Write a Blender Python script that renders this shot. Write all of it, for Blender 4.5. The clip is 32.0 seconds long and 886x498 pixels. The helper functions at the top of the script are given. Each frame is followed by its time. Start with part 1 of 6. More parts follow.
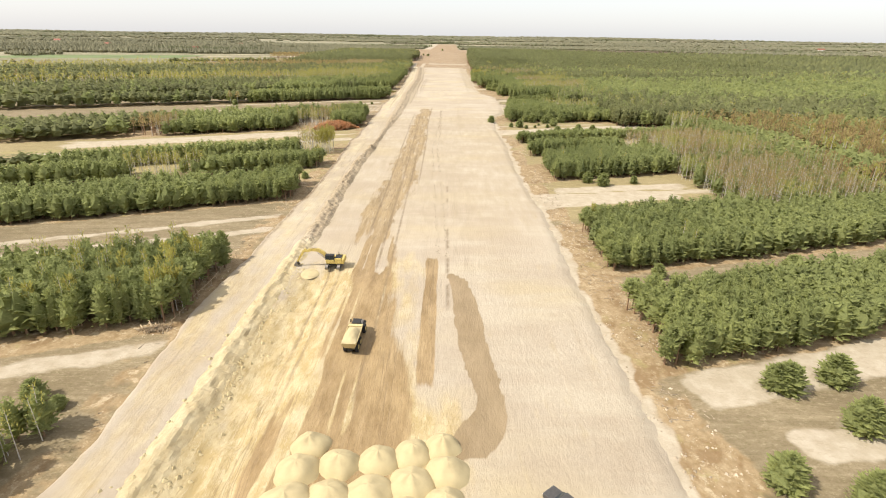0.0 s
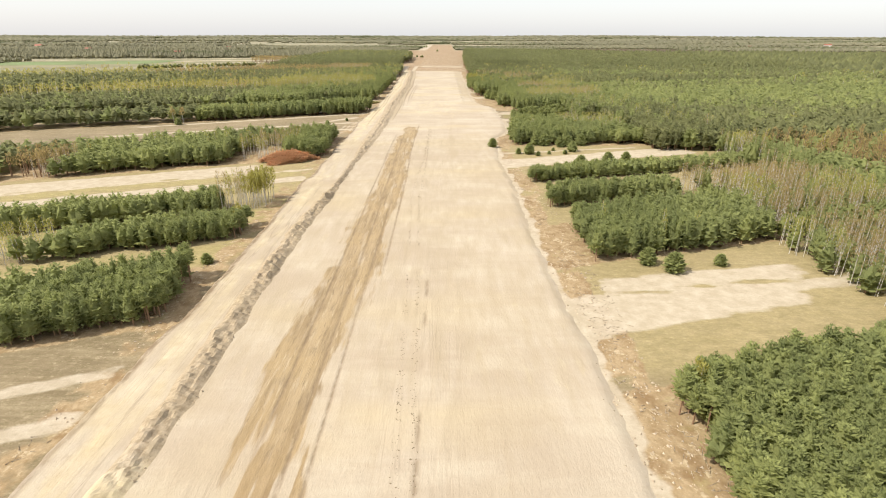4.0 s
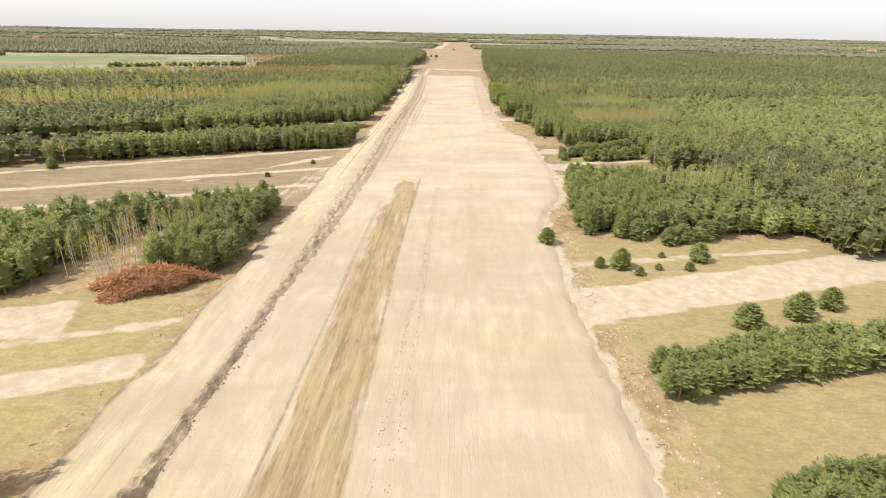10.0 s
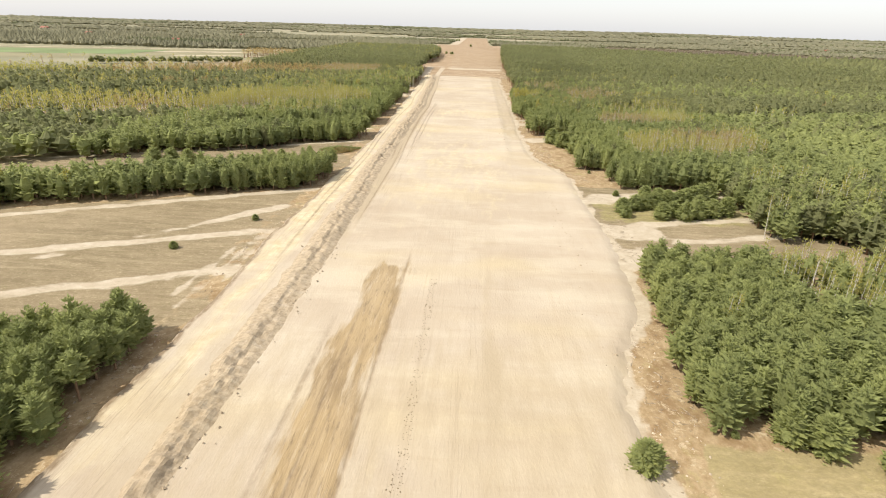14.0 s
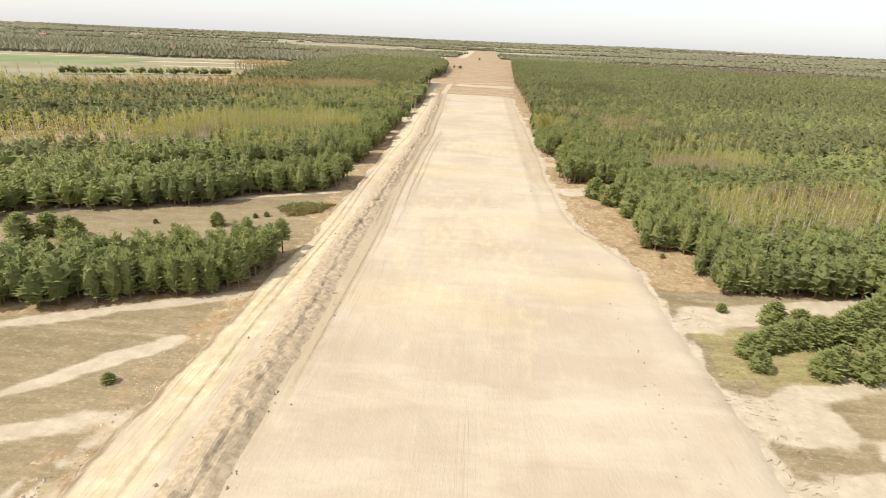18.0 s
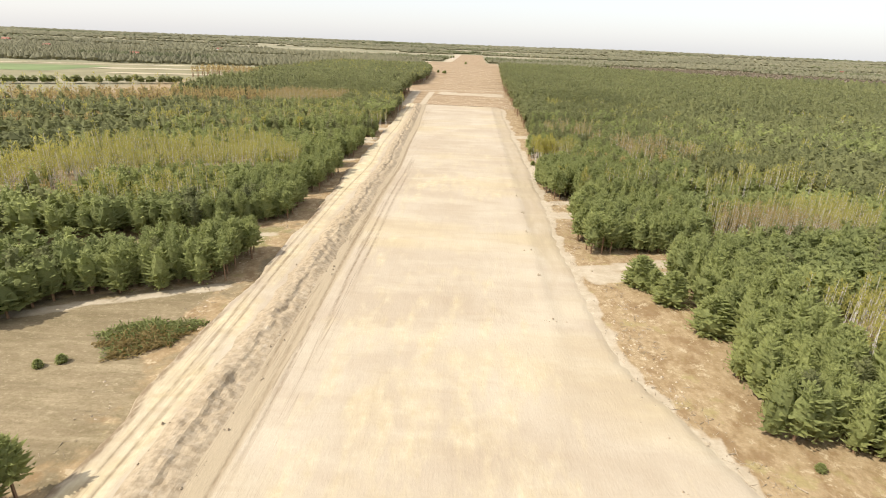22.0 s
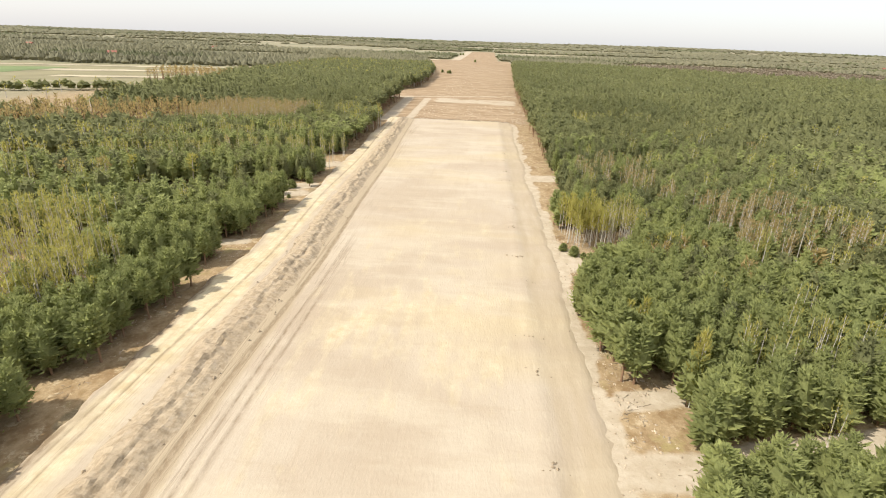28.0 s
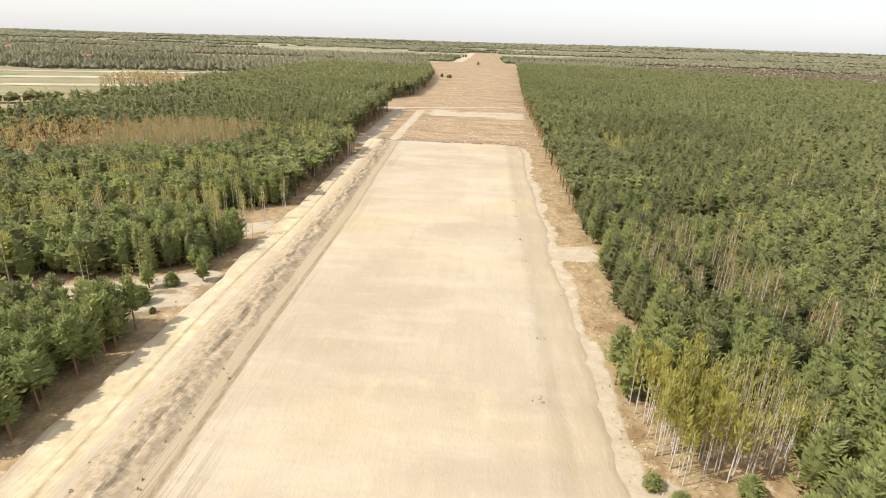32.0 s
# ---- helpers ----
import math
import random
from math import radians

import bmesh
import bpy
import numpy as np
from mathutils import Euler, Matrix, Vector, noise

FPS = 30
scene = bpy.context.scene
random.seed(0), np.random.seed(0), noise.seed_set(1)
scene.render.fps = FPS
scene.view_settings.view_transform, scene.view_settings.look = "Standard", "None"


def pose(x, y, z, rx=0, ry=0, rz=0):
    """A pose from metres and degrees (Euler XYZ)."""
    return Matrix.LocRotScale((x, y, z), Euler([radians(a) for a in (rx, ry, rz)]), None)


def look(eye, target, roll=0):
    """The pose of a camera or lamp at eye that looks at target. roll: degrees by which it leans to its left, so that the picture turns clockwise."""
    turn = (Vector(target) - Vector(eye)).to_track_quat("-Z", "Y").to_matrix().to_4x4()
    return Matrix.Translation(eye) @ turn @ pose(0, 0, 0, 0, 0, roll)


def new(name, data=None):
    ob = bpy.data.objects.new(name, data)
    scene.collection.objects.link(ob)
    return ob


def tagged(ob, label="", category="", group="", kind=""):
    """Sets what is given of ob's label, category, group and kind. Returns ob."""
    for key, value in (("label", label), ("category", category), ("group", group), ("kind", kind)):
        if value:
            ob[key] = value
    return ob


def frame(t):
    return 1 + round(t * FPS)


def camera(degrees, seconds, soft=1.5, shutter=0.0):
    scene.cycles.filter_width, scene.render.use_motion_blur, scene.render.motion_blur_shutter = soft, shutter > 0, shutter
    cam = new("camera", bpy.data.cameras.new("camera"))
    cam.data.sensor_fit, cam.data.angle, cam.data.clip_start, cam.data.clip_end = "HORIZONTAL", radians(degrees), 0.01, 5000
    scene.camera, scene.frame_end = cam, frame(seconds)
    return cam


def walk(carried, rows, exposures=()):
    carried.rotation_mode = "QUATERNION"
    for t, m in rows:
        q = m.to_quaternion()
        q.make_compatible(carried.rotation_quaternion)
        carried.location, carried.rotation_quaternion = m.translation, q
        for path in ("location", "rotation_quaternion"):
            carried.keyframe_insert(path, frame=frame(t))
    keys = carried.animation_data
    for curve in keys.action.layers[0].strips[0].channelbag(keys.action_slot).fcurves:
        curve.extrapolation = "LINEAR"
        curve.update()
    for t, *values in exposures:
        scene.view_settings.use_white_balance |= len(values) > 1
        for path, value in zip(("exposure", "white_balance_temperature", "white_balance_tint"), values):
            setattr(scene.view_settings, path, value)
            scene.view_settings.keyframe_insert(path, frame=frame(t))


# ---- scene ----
cam = camera(79.1, 32.0, soft=1.05)
PATH = [
    (0, (1.563, 5.359, 44.348), (1.563, 7.217, 43.606), 0.9),
    (0.5, (2.297, 14.106, 44.402), (2.295, 15.963, 43.658), 0.8),
    (1, (3.118, 22.829, 44.444), (3.111, 24.685, 43.7), 0.7),
    (1.5, (3.866, 31.586, 44.478), (3.854, 33.442, 43.733), 0.5),
    (2, (4.463, 40.282, 44.475), (4.441, 42.137, 43.728), 0.2),
    (2.5, (4.988, 48.801, 44.449), (4.966, 50.658, 43.705), 0.2),
    (3, (5.4, 56.947, 44.45), (5.393, 58.804, 43.707), 0.1),
    (3.5, (5.58, 65.367, 44.528), (5.59, 67.225, 43.786), 0.1),
    (5.5, (4.49, 101.913, 45.533), (4.441, 103.769, 44.79), 0.5),
    (6, (4.264, 111.129, 45.574), (4.207, 112.985, 44.831), 0.6),
    (6.5, (4.223, 120.352, 45.564), (4.157, 122.207, 44.818), 0.6),
    (7, (4.359, 129.527, 45.567), (4.292, 131.382, 44.822), 0.5),
    (7.5, (4.485, 138.71, 45.619), (4.426, 140.566, 44.876), 0.5),
    (8, (4.569, 148.073, 45.721), (4.519, 149.929, 44.978), 0.8),
    (8.5, (4.654, 157.562, 45.828), (4.609, 159.418, 45.085), 0.9),
    (9, (4.727, 167.006, 45.932), (4.688, 168.861, 45.185), 1.0),
    (9.5, (4.858, 176.307, 46.022), (4.82, 178.161, 45.273), 1.1),
    (10, (5.01, 185.556, 46.148), (4.969, 187.409, 45.397), 1.0),
    (10.5, (5.046, 194.673, 46.283), (4.997, 196.525, 45.531), 1.0),
    (11, (5.006, 203.647, 46.392), (4.952, 205.499, 45.638), 0.9),
    (11.5, (5.018, 212.718, 46.424), (4.955, 214.568, 45.667), 0.9),
    (12, (5.119, 221.79, 46.372), (5.052, 223.64, 45.614), 1.0),
    (12.5, (5.243, 230.719, 46.239), (5.172, 232.568, 45.481), 1.2),
    (13, (5.311, 239.459, 46.145), (5.235, 241.309, 45.387), 1.3),
    (13.5, (5.37, 248.105, 46.178), (5.285, 249.952, 45.416), 1.45),
    (14, (5.284, 256.626, 46.23), (5.195, 258.471, 45.463), 1.7),
    (14.5, (4.93, 264.925, 46.248), (4.84, 266.77, 45.481), 1.6),
    (16.5, (2.559, 296.201, 46.683), (2.464, 298.056, 45.942), 2.8),
    (17, (2.014, 304.552, 46.721), (1.913, 306.409, 45.985), 2.6),
    (17.5, (1.567, 313.195, 46.663), (1.462, 315.052, 45.93), 2.5),
    (18, (1.252, 322.024, 46.543), (1.145, 323.883, 45.812), 2.5),
    (18.5, (1.083, 330.947, 46.438), (0.977, 332.807, 45.711), 2.4),
    (19, (1.035, 339.81, 46.321), (0.933, 341.671, 45.596), 2.4),
    (19.5, (1.113, 348.667, 46.188), (1.011, 350.529, 45.465), 2.3),
    (20, (1.283, 357.568, 46.035), (1.186, 359.431, 45.313), 2.3),
    (20.5, (1.558, 366.406, 45.925), (1.468, 368.27, 45.205), 2.4),
    (21, (1.846, 375.259, 45.801), (1.764, 377.124, 45.082), 2.3),
    (21.5, (2.28, 384.004, 45.686), (2.205, 385.869, 44.967), 2.4),
    (22, (2.885, 392.494, 45.568), (2.817, 394.359, 44.85), 2.3),
    (22.5, (3.531, 400.955, 45.434), (3.465, 402.82, 44.714), 2.2),
    (23, (4.161, 409.403, 45.315), (4.095, 411.268, 44.594), 2.1),
    (23.5, (4.83, 417.953, 45.237), (4.763, 419.818, 44.517), 2.1),
    (24, (5.574, 426.651, 45.184), (5.503, 428.515, 44.463), 2.02),
    (24.5, (6.206, 435.412, 45.131), (6.129, 437.275, 44.407), 2.1),
    (25, (6.673, 444.141, 45.052), (6.595, 446.002, 44.324), 2.15),
    (25.5, (7.089, 452.743, 44.982), (7.018, 454.605, 44.255), 2.1),
    (27.5, (9.108, 486.217, 44.898), (8.997, 488.076, 44.17), 2.05),
    (28, (9.49, 494.846, 44.915), (9.377, 496.705, 44.186), 2.02),
    (28.5, (9.763, 503.736, 44.968), (9.645, 505.595, 44.241), 1.95),
    (29, (9.854, 512.825, 45.029), (9.734, 514.684, 44.303), 1.95),
    (29.5, (9.793, 521.97, 45.067), (9.672, 523.83, 44.343), 1.95),
    (30, (9.616, 530.992, 45.08), (9.499, 532.855, 44.362), 1.92),
    (30.5, (9.413, 539.81, 45.074), (9.297, 541.67, 44.348), 1.92),
    (31, (9.329, 548.609, 45.105), (9.208, 550.467, 44.375), 1.98),
    (31.5, (9.417, 557.44, 45.166), (9.293, 559.3, 44.442), 1.88),
    (32, (9.674, 566.249, 45.211), (9.546, 568.108, 44.485), 1.75),
]
walk(cam, [(t, look(eye, target, roll)) for t, eye, target, roll in PATH])

# ---- sky, sun ----
SUN_EL, SUN_DIR = radians(49.5), Vector((-0.60, -0.24, 0.76)).normalized()
world = bpy.data.worlds.new("sky")
scene.world = world
world.use_nodes = True
wn = world.node_tree
sky = wn.nodes.new("ShaderNodeTexSky")
sky.sky_type, sky.sun_disc = "NISHITA", False
sky.sun_elevation, sky.sun_rotation = SUN_EL, radians(248)
sky.air_density, sky.dust_density, sky.ozone_density = 1.0, 1.5, 1.0
back = wn.nodes["Background"]
back.inputs["Strength"].default_value = 0.12
# thin white haze over the whole sky
haze = wn.nodes.new("ShaderNodeMix")
haze.data_type = "RGBA"
haze.inputs[0].default_value = 0.72
wn.links.new(sky.outputs[0], haze.inputs[6])
# the haze is brighter overhead than at the horizon
way, split, rise, veil = (wn.nodes.new("ShaderNode" + k) for k in ("TexCoord", "SeparateXYZ", "MapRange", "Mix"))
veil.data_type = "RGBA"
for i, v in enumerate((0.0, 1.0, 0.0, 1.0)):
    rise.inputs[i + 1].default_value = v
veil.inputs[6].default_value, veil.inputs[7].default_value = (3.60, 3.55, 3.64, 1), (5.9, 5.75, 5.7, 1)
wn.links.new(way.outputs["Generated"], split.inputs[0])
wn.links.new(split.outputs[2], rise.inputs[0])
wn.links.new(rise.outputs[0], veil.inputs[0])
wn.links.new(veil.outputs[2], haze.inputs[7])
wn.links.new(haze.outputs[2], back.inputs[0])
sun = new("sun", bpy.data.lights.new("sun", "SUN"))
sun.data.energy, sun.data.angle, sun.data.color = 3.05, radians(0.6), (1.0, 0.95, 0.86)
sun.matrix_world = look((0, 0, 200), Vector((0, 0, 200)) - SUN_DIR)
scene.view_settings.exposure = 1.10

# ---- materials ----


def mat(name, rough=0.8, metal=0.0):
    m = bpy.data.materials.new(name)
    m.use_nodes = True
    p = m.node_tree.nodes["Principled BSDF"]
    p.inputs["Roughness"].default_value, p.inputs["Metallic"].default_value = rough, metal
    p.inputs["Specular IOR Level"].default_value = 0.25
    return m, m.node_tree, p


def nd(t, kind, **vals):
    n = t.nodes.new(kind)
    for k, v in vals.items():
        n.inputs[k.replace("_", " ")].default_value = v
    return n


def coords(t, scale=(1, 1, 1), turn=0):
    c, mp = t.nodes.new("ShaderNodeTexCoord"), t.nodes.new("ShaderNodeMapping")
    mp.inputs["Scale"].default_value = scale
    mp.inputs["Rotation"].default_value = (0, 0, radians(turn))
    t.links.new(c.outputs["Object"], mp.inputs["Vector"])
    return mp.outputs[0]


def noise_tex(t, scale, detail=4, stretch=(1, 1, 1), rough=0.6, turn=0):
    n = nd(t, "ShaderNodeTexNoise", Scale=scale, Detail=detail, Roughness=rough)
    t.links.new(coords(t, stretch, turn), n.inputs["Vector"])
    return n.outputs["Fac"]


def ramp(t, fac, lo, hi, a=0.0, b=1.0):
    n = nd(t, "ShaderNodeMapRange")
    for i, v in enumerate((lo, hi, a, b)):
        n.inputs[i + 1].default_value = v
    t.links.new(fac, n.inputs[0])
    return n.outputs[0]


def mix(t, fac, a, b, blend="MIX"):
    n = t.nodes.new("ShaderNodeMix")
    n.data_type, n.blend_type = "RGBA", blend
    for sock, v in ((n.inputs[0], fac), (n.inputs[6], a), (n.inputs[7], b)):
        if isinstance(v, (int, float)):
            sock.default_value = v
        elif isinstance(v, tuple):
            sock.default_value = (*v, 1)
        else:
            t.links.new(v, sock)
    return n.outputs[2]


def mul(t, a, b, op="MULTIPLY"):
    n = t.nodes.new("ShaderNodeMath")
    n.operation = op
    for i, v in enumerate((a, b)):
        if isinstance(v, (int, float)):
            n.inputs[i].default_value = v
        else:
            t.links.new(v, n.inputs[i])
    return n.outputs[0]


def attr(t, name):
    n = t.nodes.new("ShaderNodeAttribute")
    n.attribute_name = name
    return n.outputs["Fac"]


def bump(t, p, h, strength=0.5, dist=0.1):
    n = nd(t, "ShaderNodeBump", Strength=strength, Distance=dist)
    t.links.new(h, n.inputs["Height"])
    t.links.new(n.outputs[0], p.inputs["Normal"])


def plain(name, colour, rough=0.6, metal=0.0, vary=0.25, scale=3.0):
    m, t, p = mat(name, rough, metal)
    dark = tuple(c * (1 - vary) for c in colour)
    t.links.new(mix(t, ramp(t, noise_tex(t, scale), 0.35, 0.65), dark, colour), p.inputs["Base Color"])
    bump(t, p, noise_tex(t, scale * 12), 0.2, 0.01)
    return m


def edge_mask(t, name, jag=0.5, scale=0.5, stretch=(1, 1, 1), soft=0.08):
    """An attribute's zone with a ragged rim."""
    return ramp(t, mul(t, attr(t, name), mul(t, mul(t, noise_tex(t, scale, 6, stretch), 0.5, "SUBTRACT"), jag * 2), "ADD"), 0.5 - soft, 0.5 + soft)


def sand_material():
    m, t, p = mat("sand", 0.95)
    col = mix(t, ramp(t, noise_tex(t, 0.05, 4, (1, 0.6, 1)), 0.35, 0.65), (0.320, 0.260, 0.186), (0.376, 0.318, 0.238))
    col = mix(t, mul(t, ramp(t, noise_tex(t, 0.03, 3, (0.5, 1, 1)), 0.50, 0.66), 0.8), col, (0.380, 0.308, 0.188))
    patch = ramp(t, noise_tex(t, 0.09, 4, (1, 0.22, 1)), 0.40, 0.64, 0.12, 1.0)
    # wheel and grader marks along the road, at two widths
    col = mix(t, mul(t, ramp(t, noise_tex(t, 0.55, 5, (1, 0.035, 1), 0.7), 0.53, 0.70), mul(t, patch, 0.28)), col, (0.268, 0.200, 0.124))
    col = mix(t, mul(t, ramp(t, noise_tex(t, 2.2, 4, (1, 0.06, 1), 0.75), 0.52, 0.68), mul(t, patch, 0.20)), col, (0.240, 0.176, 0.108))
    col = mix(t, mul(t, ramp(t, noise_tex(t, 1.7, 4, (1, 0.06, 1), 0.75), 0.56, 0.72), mul(t, patch, 0.34)), col, (0.416, 0.360, 0.272))
    # faint cross marks and damp blots
    col = mix(t, mul(t, ramp(t, noise_tex(t, 0.35, 5, (0.16, 1, 1), 0.7), 0.56, 0.70), 0.28), col, (0.264, 0.200, 0.128))
    col = mix(t, mul(t, ramp(t, noise_tex(t, 0.055, 4, (0.45, 1, 1), 0.65), 0.50, 0.64), 0.55), col, (0.30, 0.238, 0.168))
    col = mix(t, mul(t, ramp(t, noise_tex(t, 0.09, 5, (0.35, 1, 1), 0.65), 0.49, 0.62), 0.45), col, (0.425, 0.368, 0.272))
    col = mix(t, mul(t, edge_mask(t, "grey", 0.6, 0.5, (1, 0.2, 1), 0.25), 0.85), col, (0.296, 0.237, 0.154))
    yel = mix(t, ramp(t, noise_tex(t, 0.9, 5, (0.5, 0.5, 1)), 0.38, 0.62), (0.385, 0.312, 0.185), (0.470, 0.402, 0.268))
    yel = mix(t, mul(t, attr(t, "fresh"), 0.85), yel, mix(t, ramp(t, noise_tex(t, 0.7, 6, (0.6, 0.35, 1), 0.7), 0.40, 0.60), (0.330, 0.240, 0.100), (0.455, 0.365, 0.205)))
    yel = mix(t, mul(t, mul(t, ramp(t, noise_tex(t, 1.3, 6, (1, 0.14, 1), 0.8), 0.53, 0.62), 0.55), attr(t, "fresh")), yel, (0.235, 0.165, 0.075))
    yel = mix(t, mul(t, mul(t, ramp(t, noise_tex(t, 1.9, 6, (1, 0.2, 1), 0.8), 0.55, 0.64), 0.6), attr(t, "fresh")), yel, (0.52, 0.44, 0.29))
    yel = mix(t, mul(t, ramp(t, noise_tex(t, 1.0, 6, (1, 0.05, 1), 0.75), 0.53, 0.66), 0.16), yel, (0.275, 0.20, 0.105))
    col = mix(t, edge_mask(t, "yellow", 0.9, 0.3, (1, 0.3, 1), 0.3), col, yel)
    brown = mix(t, ramp(t, noise_tex(t, 0.6, 6, (1, 0.07, 1), 0.72), 0.40, 0.60), (0.182, 0.126, 0.064), (0.290, 0.216, 0.122))
    brown = mix(t, mul(t, ramp(t, noise_tex(t, 0.16, 4, (1, 0.5, 1)), 0.42, 0.62), 0.5), brown, (0.310, 0.222, 0.108))
    brown = mix(t, mul(t, ramp(t, noise_tex(t, 1.1, 6, (1, 0.10, 1), 0.75), 0.55, 0.66), 0.7), brown, (0.365, 0.292, 0.188))
    brown = mix(t, mul(t, ramp(t, noise_tex(t, 1.6, 6, (1, 0.12, 1), 0.8), 0.54, 0.64), 0.75), brown, (0.128, 0.088, 0.050))
    brown = mix(t, mul(t, attr(t, "fresh"), 0.75), brown, mix(t, ramp(t, noise_tex(t, 0.32, 7, (1, 0.28, 1), 0.75), 0.40, 0.60), (0.190, 0.118, 0.048), (0.330, 0.228, 0.112)))
    col = mix(t, mul(t, edge_mask(t, "wet", 0.95, 0.45, (1, 0.10, 1), 0.13), 0.95), col, brown)
    damp = mix(t, ramp(t, noise_tex(t, 0.3, 5, (1, 0.4, 1)), 0.35, 0.65), (0.205, 0.145, 0.078), (0.262, 0.192, 0.110))
    col = mix(t, mul(t, edge_mask(t, "damp", 0.15, 0.8, (1, 1, 1), 0.12), 0.95), col, damp)
    clod = mix(t, ramp(t, noise_tex(t, 1.2, 6), 0.4, 0.6), (0.225, 0.168, 0.100), (0.330, 0.262, 0.172))
    clod = mix(t, ramp(t, attr(t, "berm"), 0.65, 0.85, 0.0, 0.4), clod, (0.165, 0.116, 0.062))
    col = mix(t, mul(t, edge_mask(t, "berm", 0.5, 0.8), 0.8), col, clod)
    # thin winding wheel tracks: the level lines of a noise drawn out along the road
    tracks = None
    for scale, run, half in ((0.38, 0.022, 0.010), (0.8, 0.018, 0.016), (0.2, 0.025, 0.006)):
        lines = noise_tex(t, scale, 2, (1, run, 1), 0.5)
        near = ramp(t, mul(t, mul(t, lines, 0.5, "SUBTRACT"), 0, "ABSOLUTE"), half * 0.4, half, 1.0, 0.0)
        tracks = near if tracks is None else mul(t, tracks, near, "MAXIMUM")
    tracks = mul(t, mul(t, tracks, attr(t, "rut")), ramp(t, noise_tex(t, 0.25, 4, (1, 0.15, 1)), 0.36, 0.60))
    tracks = mul(t, mul(t, tracks, 0.6), mul(t, attr(t, "line"), ramp(t, noise_tex(t, 1.4, 4, (1, 0.4, 1)), 0.3, 0.55, 0.25, 1.0)), "MAXIMUM")
    col = mix(t, mul(t, tracks, 0.9), col, (0.150, 0.104, 0.060))
    col = mix(t, mul(t, ramp(t, noise_tex(t, 2.5, 3), 0.3, 0.7), 0.14), col, (0.224, 0.168, 0.108))
    t.links.new(col, p.inputs["Base Color"])
    h = mul(t, noise_tex(t, 3.0, 5, (1, 0.3, 1)), mul(t, noise_tex(t, 0.7, 5, (1, 0.35, 1), 0.7), 1.0), "ADD")
    h = mul(t, h, mul(t, tracks, -1.2), "ADD")
    h = mul(t, h, mul(t, noise_tex(t, 1.1, 8, (1, 0.4, 1), 0.78), mul(t, attr(t, "fresh"), 4.2)), "ADD")
    bump(t, p, h, 0.46, 0.14)
    return m


